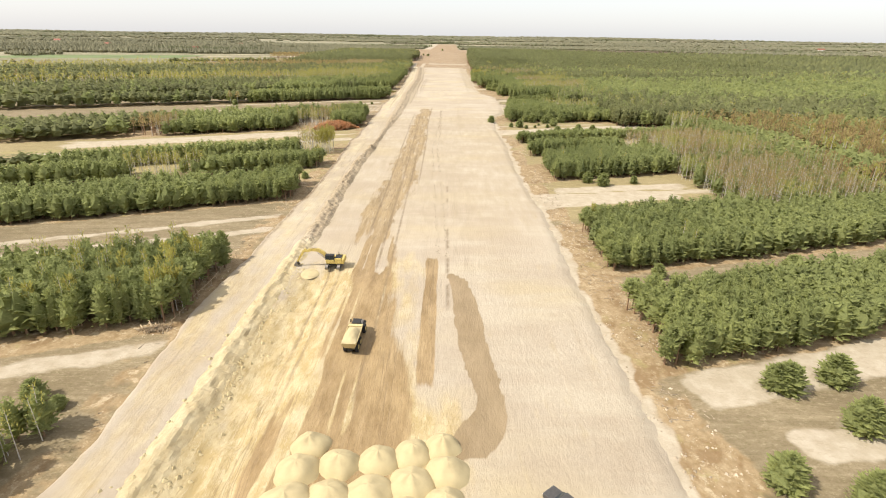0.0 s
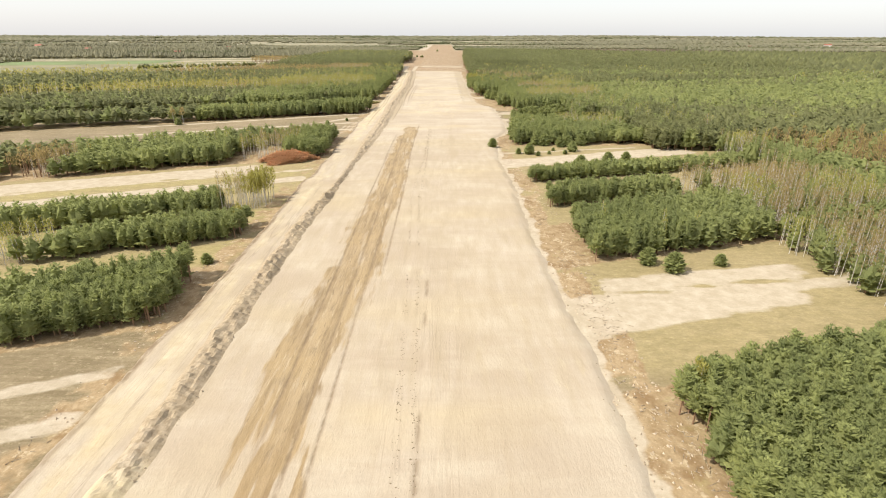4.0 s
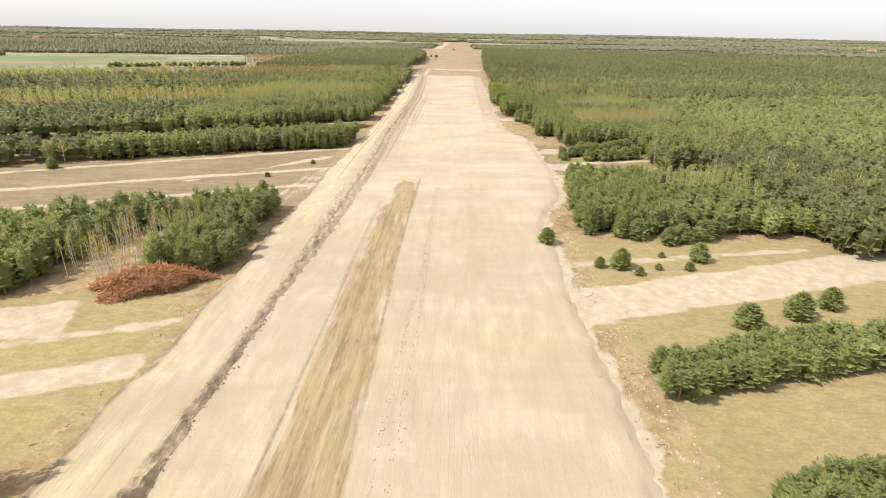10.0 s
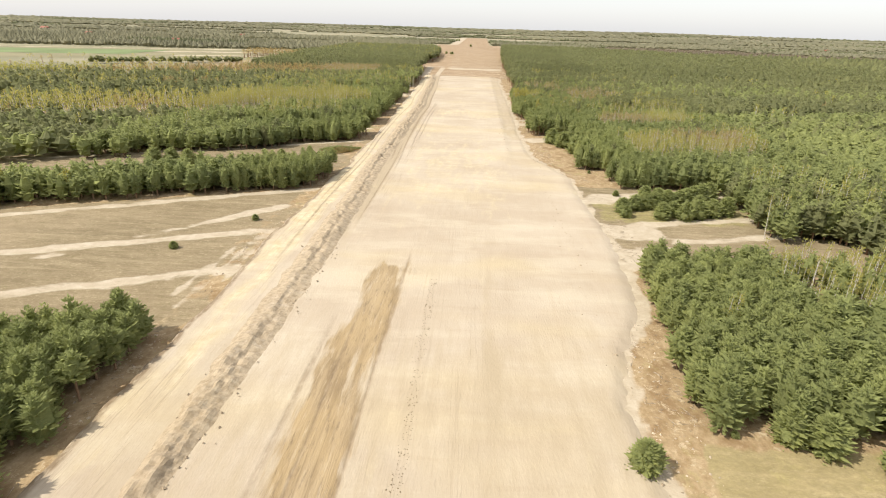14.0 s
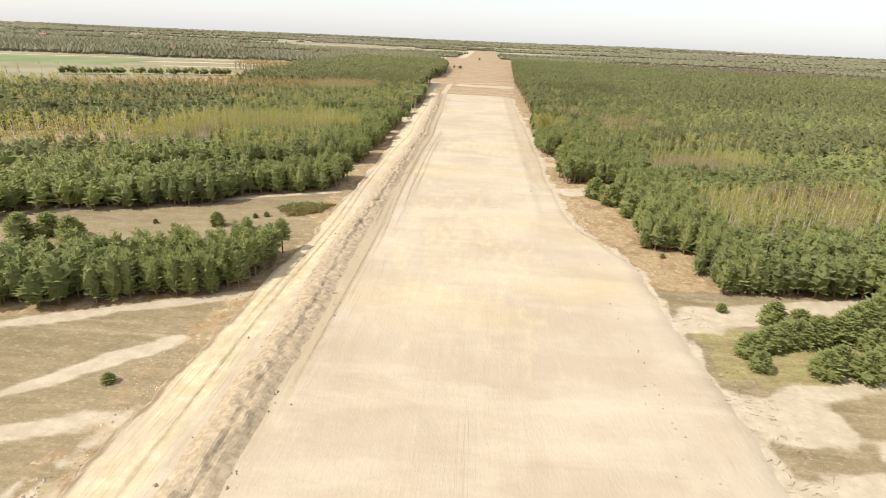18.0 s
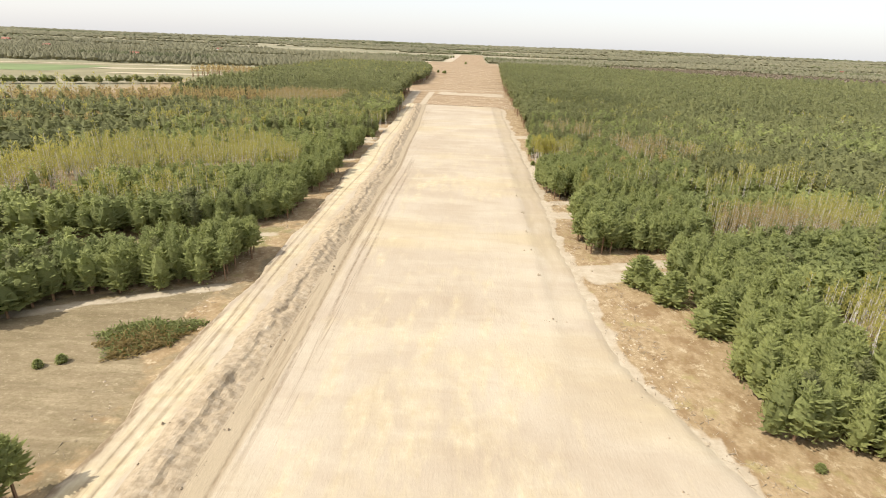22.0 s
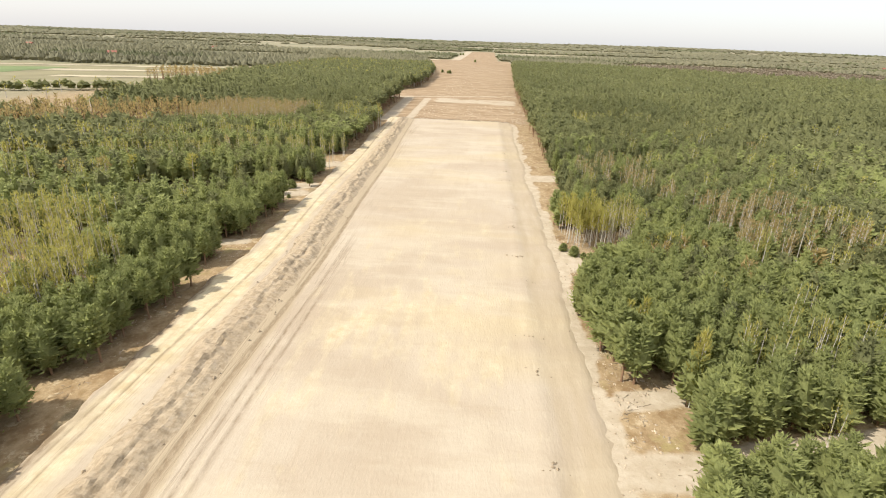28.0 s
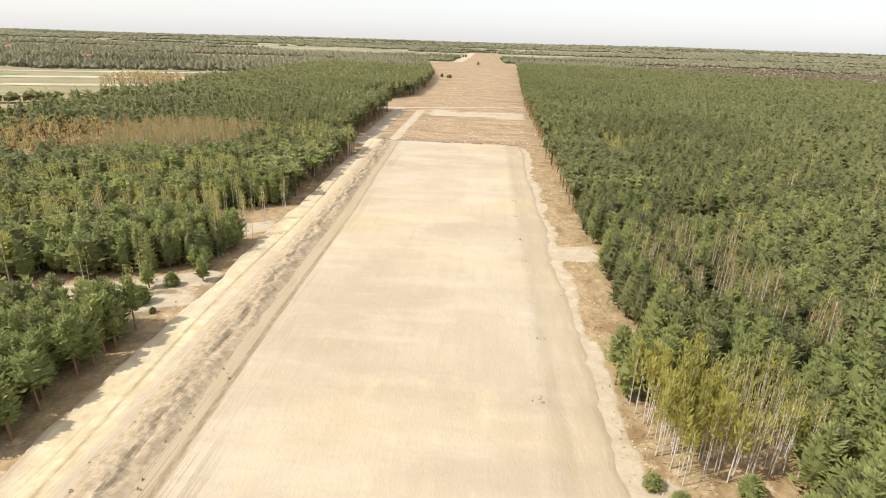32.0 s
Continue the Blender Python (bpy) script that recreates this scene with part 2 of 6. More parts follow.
def ground_material():
    m, t, p = mat("ground", 1.0)
    col = mix(t, ramp(t, noise_tex(t, 0.035, 4), 0.38, 0.62), (0.148, 0.112, 0.062), (0.212, 0.162, 0.097))
    col = mix(t, mul(t, ramp(t, noise_tex(t, 0.5, 6, (0.35, 1, 1)), 0.42, 0.66), 0.38), col, (0.310, 0.248, 0.152))
    col = mix(t, mul(t, ramp(t, noise_tex(t, 1.1, 6, (0.5, 1, 1), 0.7), 0.50, 0.64), 0.55), col, (0.132, 0.104, 0.050))
    col = mix(t, mul(t, edge_mask(t, "green", 1.0, 0.15), 0.8), col, mix(t, ramp(t, noise_tex(t, 0.7, 6, (0.5, 1, 1), 0.75), 0.36, 0.64), (0.150, 0.136, 0.044), (0.290, 0.244, 0.098)))
    col = mix(t, mul(t, ramp(t, noise_tex(t, 0.8, 5, (0.05, 1, 1), 0.7, -21), 0.52, 0.66), 0.36), col, (0.335, 0.272, 0.17))
    col = mix(t, mul(t, ramp(t, noise_tex(t, 0.45, 5, (0.06, 1, 1), 0.7, -20), 0.50, 0.62), 0.4), col, (0.135, 0.104, 0.058))
    col = mix(t, mul(t, ramp(t, noise_tex(t, 3.5, 5, (0.7, 1, 1), 0.8), 0.50, 0.62), 0.55), col, (0.118, 0.092, 0.042))
    col = mix(t, mul(t, ramp(t, noise_tex(t, 1.6, 6, (0.6, 1, 1), 0.8), 0.54, 0.64), 0.5), col, (0.355, 0.292, 0.185))
    straw = mix(t, ramp(t, noise_tex(t, 0.9, 6, (0.6, 1, 1), 0.75), 0.36, 0.64), (0.228, 0.184, 0.076), (0.360, 0.292, 0.130))
    col = mix(t, mul(t, edge_mask(t, "straw", 0.5, 0.12, (0.5, 1, 1), 0.3), 0.5), col, straw)
    litter = mix(t, ramp(t, noise_tex(t, 0.8, 7, (1, 0.7, 1), 0.7), 0.34, 0.68), (0.208, 0.138, 0.066), (0.334, 0.250, 0.146))
    litter = mix(t, mul(t, ramp(t, noise_tex(t, 0.22, 6, (1, 0.8, 1), 0.7), 0.50, 0.60), 0.75), litter, (0.170, 0.104, 0.048))
    litter = mix(t, mul(t, ramp(t, noise_tex(t, 0.5, 6, (1, 1, 1), 0.75), 0.56, 0.64), 0.8), litter, (0.400, 0.322, 0.205))
    litter = mix(t, mul(t, ramp(t, noise_tex(t, 0.17, 5, (1, 1, 1), 0.7), 0.57, 0.66), 0.6), litter, (0.255, 0.212, 0.085))
    col = mix(t, edge_mask(t, "litter", 0.6, 0.25), col, litter)
    bare = mix(t, ramp(t, noise_tex(t, 0.12, 6, (0.5, 1, 1), 0.7), 0.40, 0.62), (0.212, 0.142, 0.078), (0.316, 0.232, 0.144))
    bare = mix(t, mul(t, ramp(t, noise_tex(t, 0.35, 6, (0.35, 1, 1), 0.75), 0.54, 0.66), 0.5), bare, (0.39, 0.318, 0.215))
    bare = mix(t, mul(t, ramp(t, noise_tex(t, 0.06, 5, (0.12, 1, 1), 0.7), 0.50, 0.64), 0.65), bare, (0.165, 0.108, 0.058))
    col = mix(t, edge_mask(t, "cleared", 0.4, 0.25), col, bare)
    col = mix(t, mul(t, ramp(t, noise_tex(t, 2.2, 4), 0.45, 0.7), 0.35), col, (0.160, 0.120, 0.064))
    sand = mix(t, ramp(t, noise_tex(t, 0.4, 6, (1, 1, 1), 0.7), 0.4, 0.65), (0.322, 0.266, 0.186), (0.400, 0.342, 0.254))
    sand = mix(t, mul(t, ramp(t, noise_tex(t, 1.3, 6, (0.5, 1, 1), 0.75), 0.55, 0.66), 0.4), sand, (0.235, 0.178, 0.108))
    col = mix(t, mul(t, edge_mask(t, "sand", 0.75, 0.22, (0.5, 1, 1), 0.13), 0.9), col, sand)
    far = mix(t, ramp(t, noise_tex(t, 0.006, 3, (0.5, 1, 1)), 0.42, 0.58), (0.165, 0.155, 0.090), (0.245, 0.214, 0.138))
    col = mix(t, attr(t, "far"), col, far)
    t.links.new(col, p.inputs["Base Color"])
    bump(t, p, noise_tex(t, 2.0, 6), 0.6, 0.15)
    return m


def leaf_material(name, dark, light, rough=0.7, gap_shade=0.35, relief=1.0, grain=2.3):
    m, t, p = mat(name, rough)
    geo = t.nodes.new("ShaderNodeNewGeometry")
    col = mix(t, attr(t, "tint"), dark, light)
    obj = t.nodes.new("ShaderNodeObjectInfo")
    col = mix(t, mul(t, obj.outputs["Random"], 0.35), col, light)
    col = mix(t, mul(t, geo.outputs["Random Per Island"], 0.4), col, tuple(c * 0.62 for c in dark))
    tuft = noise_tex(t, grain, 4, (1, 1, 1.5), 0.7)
    # shade between the tufts, painted: colour darkens where the bump noise is low
    col = mix(t, ramp(t, tuft, 0.40, 0.62, gap_shade, 0.0), col, tuple(c * 0.55 for c in dark))
    bump(t, p, tuft, relief, 0.45)
    t.links.new(col, p.inputs["Base Color"])
    p.inputs["Specular IOR Level"].default_value = 0.15
    glow, both = t.nodes.new("ShaderNodeBsdfTranslucent"), t.nodes.new("ShaderNodeMixShader")
    both.inputs[0].default_value = 0.55
    t.links.new(col, glow.inputs[0])
    t.links.new(p.outputs[0], both.inputs[1])
    t.links.new(glow.outputs[0], both.inputs[2])
    t.links.new(both.outputs[0], t.nodes["Material Output"].inputs[0])
    return m


SAND, GROUND = sand_material(), ground_material()
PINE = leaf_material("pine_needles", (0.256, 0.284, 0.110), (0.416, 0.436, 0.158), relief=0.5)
DULL_PINE = leaf_material("dull_pine_needles", (0.188, 0.199, 0.092), (0.312, 0.314, 0.130), relief=0.5)
FAR_PINE = leaf_material("far_pine_needles", (0.170, 0.180, 0.098), (0.245, 0.247, 0.128), gap_shade=0.2, relief=0.0, grain=0.12)
BIRCH = leaf_material("birch_leaves", (0.370, 0.340, 0.094), (0.480, 0.435, 0.118), gap_shade=0.05, relief=0.3)
BARE = leaf_material("bare_twigs", (0.38, 0.282, 0.118), (0.49, 0.385, 0.165), gap_shade=0.1)
# leafless twigs, with the haze of distance put into their grey colour
GREYWOOD = leaf_material("hazy_twigs", (0.275, 0.262, 0.165), (0.375, 0.350, 0.222), gap_shade=0.2, relief=0.0, grain=0.12)
HEATH = leaf_material("heath_twigs", (0.225, 0.182, 0.125), (0.305, 0.252, 0.180), gap_shade=0.2, relief=0.0, grain=0.12)
BRUSH = leaf_material("dead_brush", (0.66, 0.365, 0.185), (0.80, 0.53, 0.31), gap_shade=0.1)
BARK = plain("pine_bark", (0.25, 0.155, 0.09), 0.9)
BIRCH_BARK = plain("birch_bark", (0.60, 0.55, 0.47), 0.8, vary=0.45, scale=4)
HEAP = plain("heap_sand", (0.425, 0.344, 0.191), 0.95, vary=0.12, scale=0.8)
DUSTY = plain("dusty_yellow_paint", (0.52, 0.42, 0.215), 0.8, vary=0.2)
YELLOW = plain("yellow_paint", (0.54, 0.405, 0.125), 0.45, vary=0.3)
BLACK = plain("black_steel", (0.030, 0.028, 0.025), 0.6)
RUBBER = plain("tyre_rubber", (0.034, 0.031, 0.028), 0.9)
STEEL = plain("worn_steel", (0.255, 0.230, 0.196), 0.5, 0.6)
GLASS = plain("tinted_glass", (0.025, 0.034, 0.038), 0.08, vary=0.1)
GREYCAR = plain("dark_car_paint", (0.07, 0.065, 0.06), 0.3)
WOOD = plain("raw_wood", (0.42, 0.32, 0.20), 0.85)
WALLW = plain("white_plaster", (0.75, 0.73, 0.68), 0.8, vary=0.1)
ROOFR = plain("red_roof", (0.30, 0.13, 0.09), 0.8)

# ---- mesh helpers ----


def mesh_of(name, verts, tris, mats, mat_ix=None, attrs=None, smooth=False):
    """A mesh from numpy arrays: verts (n,3), faces (m,3 or 4)."""
    me = bpy.data.meshes.new(name)
    verts, tris = np.asarray(verts, np.float32), np.asarray(tris, np.int32)
    k = tris.shape[1]
    me.vertices.add(len(verts))
    me.vertices.foreach_set("co", verts.ravel())
    me.loops.add(tris.size)
    me.loops.foreach_set("vertex_index", tris.ravel())
    me.polygons.add(len(tris))
    me.polygons.foreach_set("loop_start", np.arange(0, tris.size, k, dtype=np.int32))
    if mat_ix is not None:
        me.polygons.foreach_set("material_index", np.asarray(mat_ix, np.int32))
    for m in mats:
        me.materials.append(m)
    for key, vals in (attrs or {}).items():
        me.attributes.new(key, "FLOAT", "POINT").data.foreach_set("value", np.asarray(vals, np.float32))
    me.polygons.foreach_set("use_smooth", np.full(len(tris), smooth))
    me.update(calc_edges=True)
    return me


def hash2(ix, iy, s):
    v = np.sin(ix * 127.1 + iy * 311.7 + s * 74.7) * 43758.5453
    return v - np.floor(v)


def vnoise(x, y, scale=1.0, seed=0):
    """Smooth value noise on arrays, 0 to 1."""
    x, y = np.asarray(x, float) * scale, np.asarray(y, float) * scale
    ix, iy = np.floor(x), np.floor(y)
    fx, fy = x - ix, y - iy
    fx, fy = fx * fx * (3 - 2 * fx), fy * fy * (3 - 2 * fy)
    a = hash2(ix, iy, seed) * (1 - fx) + hash2(ix + 1, iy, seed) * fx
    b = hash2(ix, iy + 1, seed) * (1 - fx) + hash2(ix + 1, iy + 1, seed) * fx
    return a * (1 - fy) + b * fy


def step(v, lo, hi):
    u = np.clip((np.asarray(v, float) - lo) / (hi - lo), 0, 1)
    return u * u * (3 - 2 * u)


def within(v, lo, hi, soft=1.0):
    return step(v, lo - soft, lo + soft) * (1 - step(v, hi - soft, hi + soft))


def part(name, bm, material, parent=None, label="", smooth=False):
    me = bpy.data.meshes.new(name)
    bm.to_mesh(me)
    bm.free()
    me.materials.append(material)
    me.polygons.foreach_set("use_smooth", np.full(len(me.polygons), smooth))
    ob = new(name, me)
    ob.parent = parent
    return tagged(ob, label)


def slab(bm, lo, hi, bevel=0.0, m=None):
    """A box from corner lo to corner hi, bevelled, into bm."""
    lo, hi = Vector(lo), Vector(hi)
    made = bmesh.ops.create_cube(bm, size=1, matrix=(m or Matrix()) @ Matrix.Translation((lo + hi) / 2) @ Matrix.Diagonal((*(hi - lo), 1)))
    if bevel:
        edges = list({e for v in made["verts"] for e in v.link_edges})
        bmesh.ops.bevel(bm, geom=edges, offset=bevel, segments=2, affect="EDGES", profile=0.5)
    return bm


def rod(bm, a, b, r0, r1=None, n=10):
    a, b = Vector(a), Vector(b)
    d = b - a
    m = Matrix.Translation((a + b) / 2) @ d.to_track_quat("Z", "Y").to_matrix().to_4x4()
    bmesh.ops.create_cone(bm, cap_ends=True, segments=n, radius1=r0, radius2=r0 if r1 is None else r1, depth=d.length, matrix=m)
    return bm


def thing(name, place, label, category, group="", kind="", turn=0):
    e = new(name)
    e.matrix_world = pose(*place, 0, 0, turn)
    return tagged(e, label, category, group, kind)


# ---- the ground, one sheet to the horizon ----
GROUND_Z = -0.45


def ground_height(x, y):
    r = np.hypot(x, y - 300)
    z = GROUND_Z + (vnoise(x, y, 0.05, 3) - 0.5) * 0.35 * step(np.abs(x), 44, 60)
    z = z - 2.2 * within(x, -36, 23, 2) * within(y, -200, 808, 4)
    z = z + step(r, 1800, 4700) * (24 + 14 * vnoise(x, y, 0.0009, 5))
    return z


def band(x, y, x0, y0, x1, y1, width):
    """1 on a strip from one point to another, falling off at its sides and ends."""
    dx, dy = x1 - x0, y1 - y0
    n = math.hypot(dx, dy)
    u, v = ((x - x0) * dx + (y - y0) * dy) / n, ((x - x0) * -dy + (y - y0) * dx) / n
    return within(u, 0, n, 2) * (1 - step(np.abs(v), width * 0.5 - 1.8, width * 0.5 + 1.8))


def ground_axes():
    xs = np.concatenate([-np.geomspace(4800, 150, 40), np.arange(-146, -62, 4), np.arange(-62, -32, 1.2), np.arange(-30, 26, 6), np.arange(26, 66, 1.2), np.arange(68, 150, 4), np.geomspace(154, 4800, 40)])
    ys = np.concatenate([-np.geomspace(1500, 60, 14), np.arange(-50, 30, 10), np.arange(30, 720, 2.3), np.arange(722, 960, 3), np.arange(960, 1004, 6), np.geomspace(1006, 4900, 60)])
    return xs, ys


def left_rim(y):
    return np.interp(y, (440, 500, 530, 560, 585, 650, 690, 720, 815), (-40, -38, -38.2, -39.5, -40.8, -41.3, -42.5, -43.6, -44.2)) + (vnoise(y, 0, 0.07, 21) - 0.5) * 2.4 + (vnoise(y, 0, 0.22, 20) - 0.5) * 0.8 + (vnoise(y, 0, 0.9, 22) - 0.5) * 0.35


def right_rim(y):
    return 28.2 + 11 * within(y, 335, 452, 22) + (vnoise(y, 5, 0.05, 23) - 0.5) * 1.8 + (vnoise(y, 5, 0.5, 24) - 0.5) * 0.6


def corridor_left(y):
    """The edges of the strip cleared through the forest ahead of the road."""
    return np.interp(y, (815, 943, 946, 1000, 1045, 1164, 1300, 1660, 1845, 1855, 2700), (-50, -52, -76, -74, -50, -50, -58, -98, -128, -68, -60))


def corridor_right(y):
    return np.interp(y, (815, 960, 1225, 1620, 1835, 1860, 2700), (38, 38, 48, 66, 66, 42, 46))


def build_ground():
    xs, ys = ground_axes()
    gx, gy = np.meshgrid(xs, ys)
    x, y = gx.ravel(), gy.ravel()
    v, w = y - 0.4 * (x + 42), y - 0.29 * (x - 35)
    left, right = 1 - step(x, -42, -38), step(x, 24, 27)
    wob = (vnoise(x, y, 0.08, 11) - 0.5) * 6
    sand = np.zeros_like(x)
    for b in ((-130, 44, -40, 76, 4), (-140, 90, -40, 129, 3), (-140, 98, -40, 140, 2.5), (-160, 225, -61, 266, 12), (-160, 217.5, -41, 265.3, 2), (-160, 204, -41, 251.8, 6.5), (-160, 327, -38.5, 377.3, 3.4),
              (-160, 303, -37, 355, 3), (-160, 353, -39, 412.5, 3.2), (-84, 352, -56, 383, 2), (-58, 381, -44, 395, 4), (-45, 335, -43, 374, 1), (-41.5, 345, -42.5, 380, 1), (-48, 340, -46, 366, 1), (-160, 427, -42, 486, 2.6), (-75, 503, -42, 517, 2), (-50, 606, -42, 609, 4), (-90, 628, -42, 652, 6), (-80, 644, -42, 661, 7), (-60, 682, -42, 694, 8), (-60, 716, -40, 722, 4)):
        sand = np.maximum(sand, band(x, y, *b) * left)
    for b in ((28, 153, 72, 166, 9), (26, 160, 110, 175, 4), (26, 273, 110, 301, 13), (30, 293, 90, 306, 2), (36, 387, 54, 384.5, 10), (46, 390.5, 95, 403, 3.5), (36, 368, 55, 371, 12), (54, 380, 90, 388, 3), (36, 410, 47, 413, 7), (42, 414, 90, 426, 8), (28, 503, 70, 516, 4), (30, 557, 50, 563, 4), (28, 543, 80, 557, 6), (30, 499, 70, 507, 5),
              (36, 66, 75, 78, 8), (38, 92, 80, 104, 7), (44, 56, 60, 58, 6), (36, 168, 80, 176, 6), (26, 608, 34, 608, 14), (26, 683, 38, 686, 9)):
        sand = np.maximum(sand, band(x, y, *b) * right)
    sand = np.maximum(sand, 0.8 * within(x, 20, right_rim(y) + 1.2 + 2.6 * (vnoise(x, y, 0.25, 14) - 0.4), 0.8) * within(y, -60, 818, 2) * right)
    green = np.maximum(left * within(v, 203, 219, 2), right * (within(w, 205, 245, 3) * 0.3 + within(w, 290, 306, 3) * 0.35))
    green = np.maximum(green, right * within(y, 393, 411, 2) * within(x, 41, 95, 2) * 0.7)
    green = np.maximum(green, left * (within(v, 505, 523, 2) * 0.7 + within(v, 256, 264, 1.5) * 0.65 + within(v, 219, 247, 3) * 0.55))
    green = np.clip(np.maximum(green, left * within(v, 180, 193, 2) * 0.8), 0, 1)
    straw = np.maximum(right * within(y, 138, 320, 8), left * within(v, 176, 286, 5))
    strip = np.maximum(within(x, left_rim(y) - 6, -37, 1.5) * 0.75, within(x, 24, 35 + wob, 1.5)) * within(y, 0, 880, 5)
    woods = np.maximum(left * (within(v, 80, 112, 2) + within(v, 152, 178, 2) + within(v, 284, 330, 3) + within(v, 411, 434, 2) + within(v, 488, 506, 2) + within(v, 523, 636, 3) + step(v, 662, 664)),
                       right * (within(w, 70, 92, 2) + within(w, 103, 136, 3) + within(w, 178, 205, 2) + within(y, 310, 364, 3) + step(y, 424, 428)))
    litter = np.clip(np.maximum(strip * (0.24 + 0.40 * vnoise(x, y, 0.09, 12) + 0.40 * vnoise(x, y, 0.35, 13)), woods * 0.95), 0, 1)
    cleared = within(x, corridor_left(y), corridor_right(y), 2) * step(y, 815, 820) * (1 - step(y, 2650, 2720))
    litter = np.maximum(litter, cleared)
    for b in ((-46, 812, -50, 950, 8), (-33.5, 815, -34.5, 945, 5), (-76, 946, 40, 986, 5), (-170, 1790, -60, 1850, 26), (-62, 1860, -52, 2700, 30)):
        sand = np.maximum(sand, band(x, y, *b))
    # a scraped patch with ragged rims
    lower, upper = 917 - 0.16 * x + 16 * (vnoise(x, y, 0.11, 15) - 0.5), 946 - 0.06 * x + 20 * (vnoise(x, y, 0.14, 16) - 0.5)
    sand = np.maximum(sand, within(x, -29, 36, 2) * within(y, lower, upper, 4) * (0.45 + 0.8 * vnoise(x, y, 0.2, 17)))
    far = np.maximum(step(np.hypot(x, y - 300), 900, 1200) * (1 - cleared), step(np.abs(x), 250, 350))
    z = ground_height(x, y)
    nx, ny = len(xs), len(ys)
    i = (np.arange(ny - 1)[:, None] * nx + np.arange(nx - 1)).ravel()
    me = mesh_of("ground", np.stack([x, y, z], 1), np.stack([i, i + 1, i + nx + 1, i + nx], 1), [GROUND], attrs=dict(sand=sand, green=green, litter=litter * (1 - far), cleared=cleared, far=far, straw=straw), smooth=True)
    tagged(new("ground", me), "dry grass, bare sand and brown needle litter", "ground", kind="structure")


build_ground()

# ---- the sand road under construction ----


def veer(y):
    """How far the track lanes swing outwards along the way."""
    return np.interp(y, (600, 640, 690, 735, 825), (0, -1.6, -2.9, -4.2, -8.0))


def bank_foot(y):
    """Where the bank between the haul track and the roadbed ends."""
    return np.interp(y, (90, 120, 172, 205, 230, 252, 330, 405, 440, 520, 545), (-29.3, -28.9, -29.5, -29.4, -28.3, -27.8, -27.1, -27.2, -28.4, -28.2, -27.7)) + veer(y) + (vnoise(y, 0, 0.03, 38) - 0.5) * 0.8 + (vnoise(y, 3, 0.3, 39) - 0.5) * 0.5


def road_height(x, y):
    # the haul track lies on a bench, with a steep broken bank down to the roadbed
    foot = bank_foot(y)
    z = 0.05 + 0.42 * (1 - step(x + (vnoise(x, y, 0.5, 51) - 0.5) * 0.9, foot - 0.5, foot + 0.4))
    z = z - 0.28 * step(y, 440, 500) * step(x, 19.5, 22.0) + 0.16 * within(x, 19.2, 20.4, 0.5) * step(y, 440, 500)
    pit = within(x, -27, -19, 3) * within(y, 30, 104, 5)
    z = z - 1.3 * pit + pit * ((vnoise(x, y, 0.3, 52) - 0.5) * 0.7 + (vnoise(x, y * 0.5, 0.9, 53) - 0.5) * 0.35)
    z = z + (vnoise(x, y, 0.5, 35) - 0.5) * 0.12
    z = z - 1.6 * (1 - step(x, left_rim(y) - 0.6, left_rim(y) + 0.9)) - 0.95 * step(x + (vnoise(x, y, 0.7, 26) - 0.5) * 1.0, right_rim(y) - 2.4, right_rim(y) + 2.0)
    return z


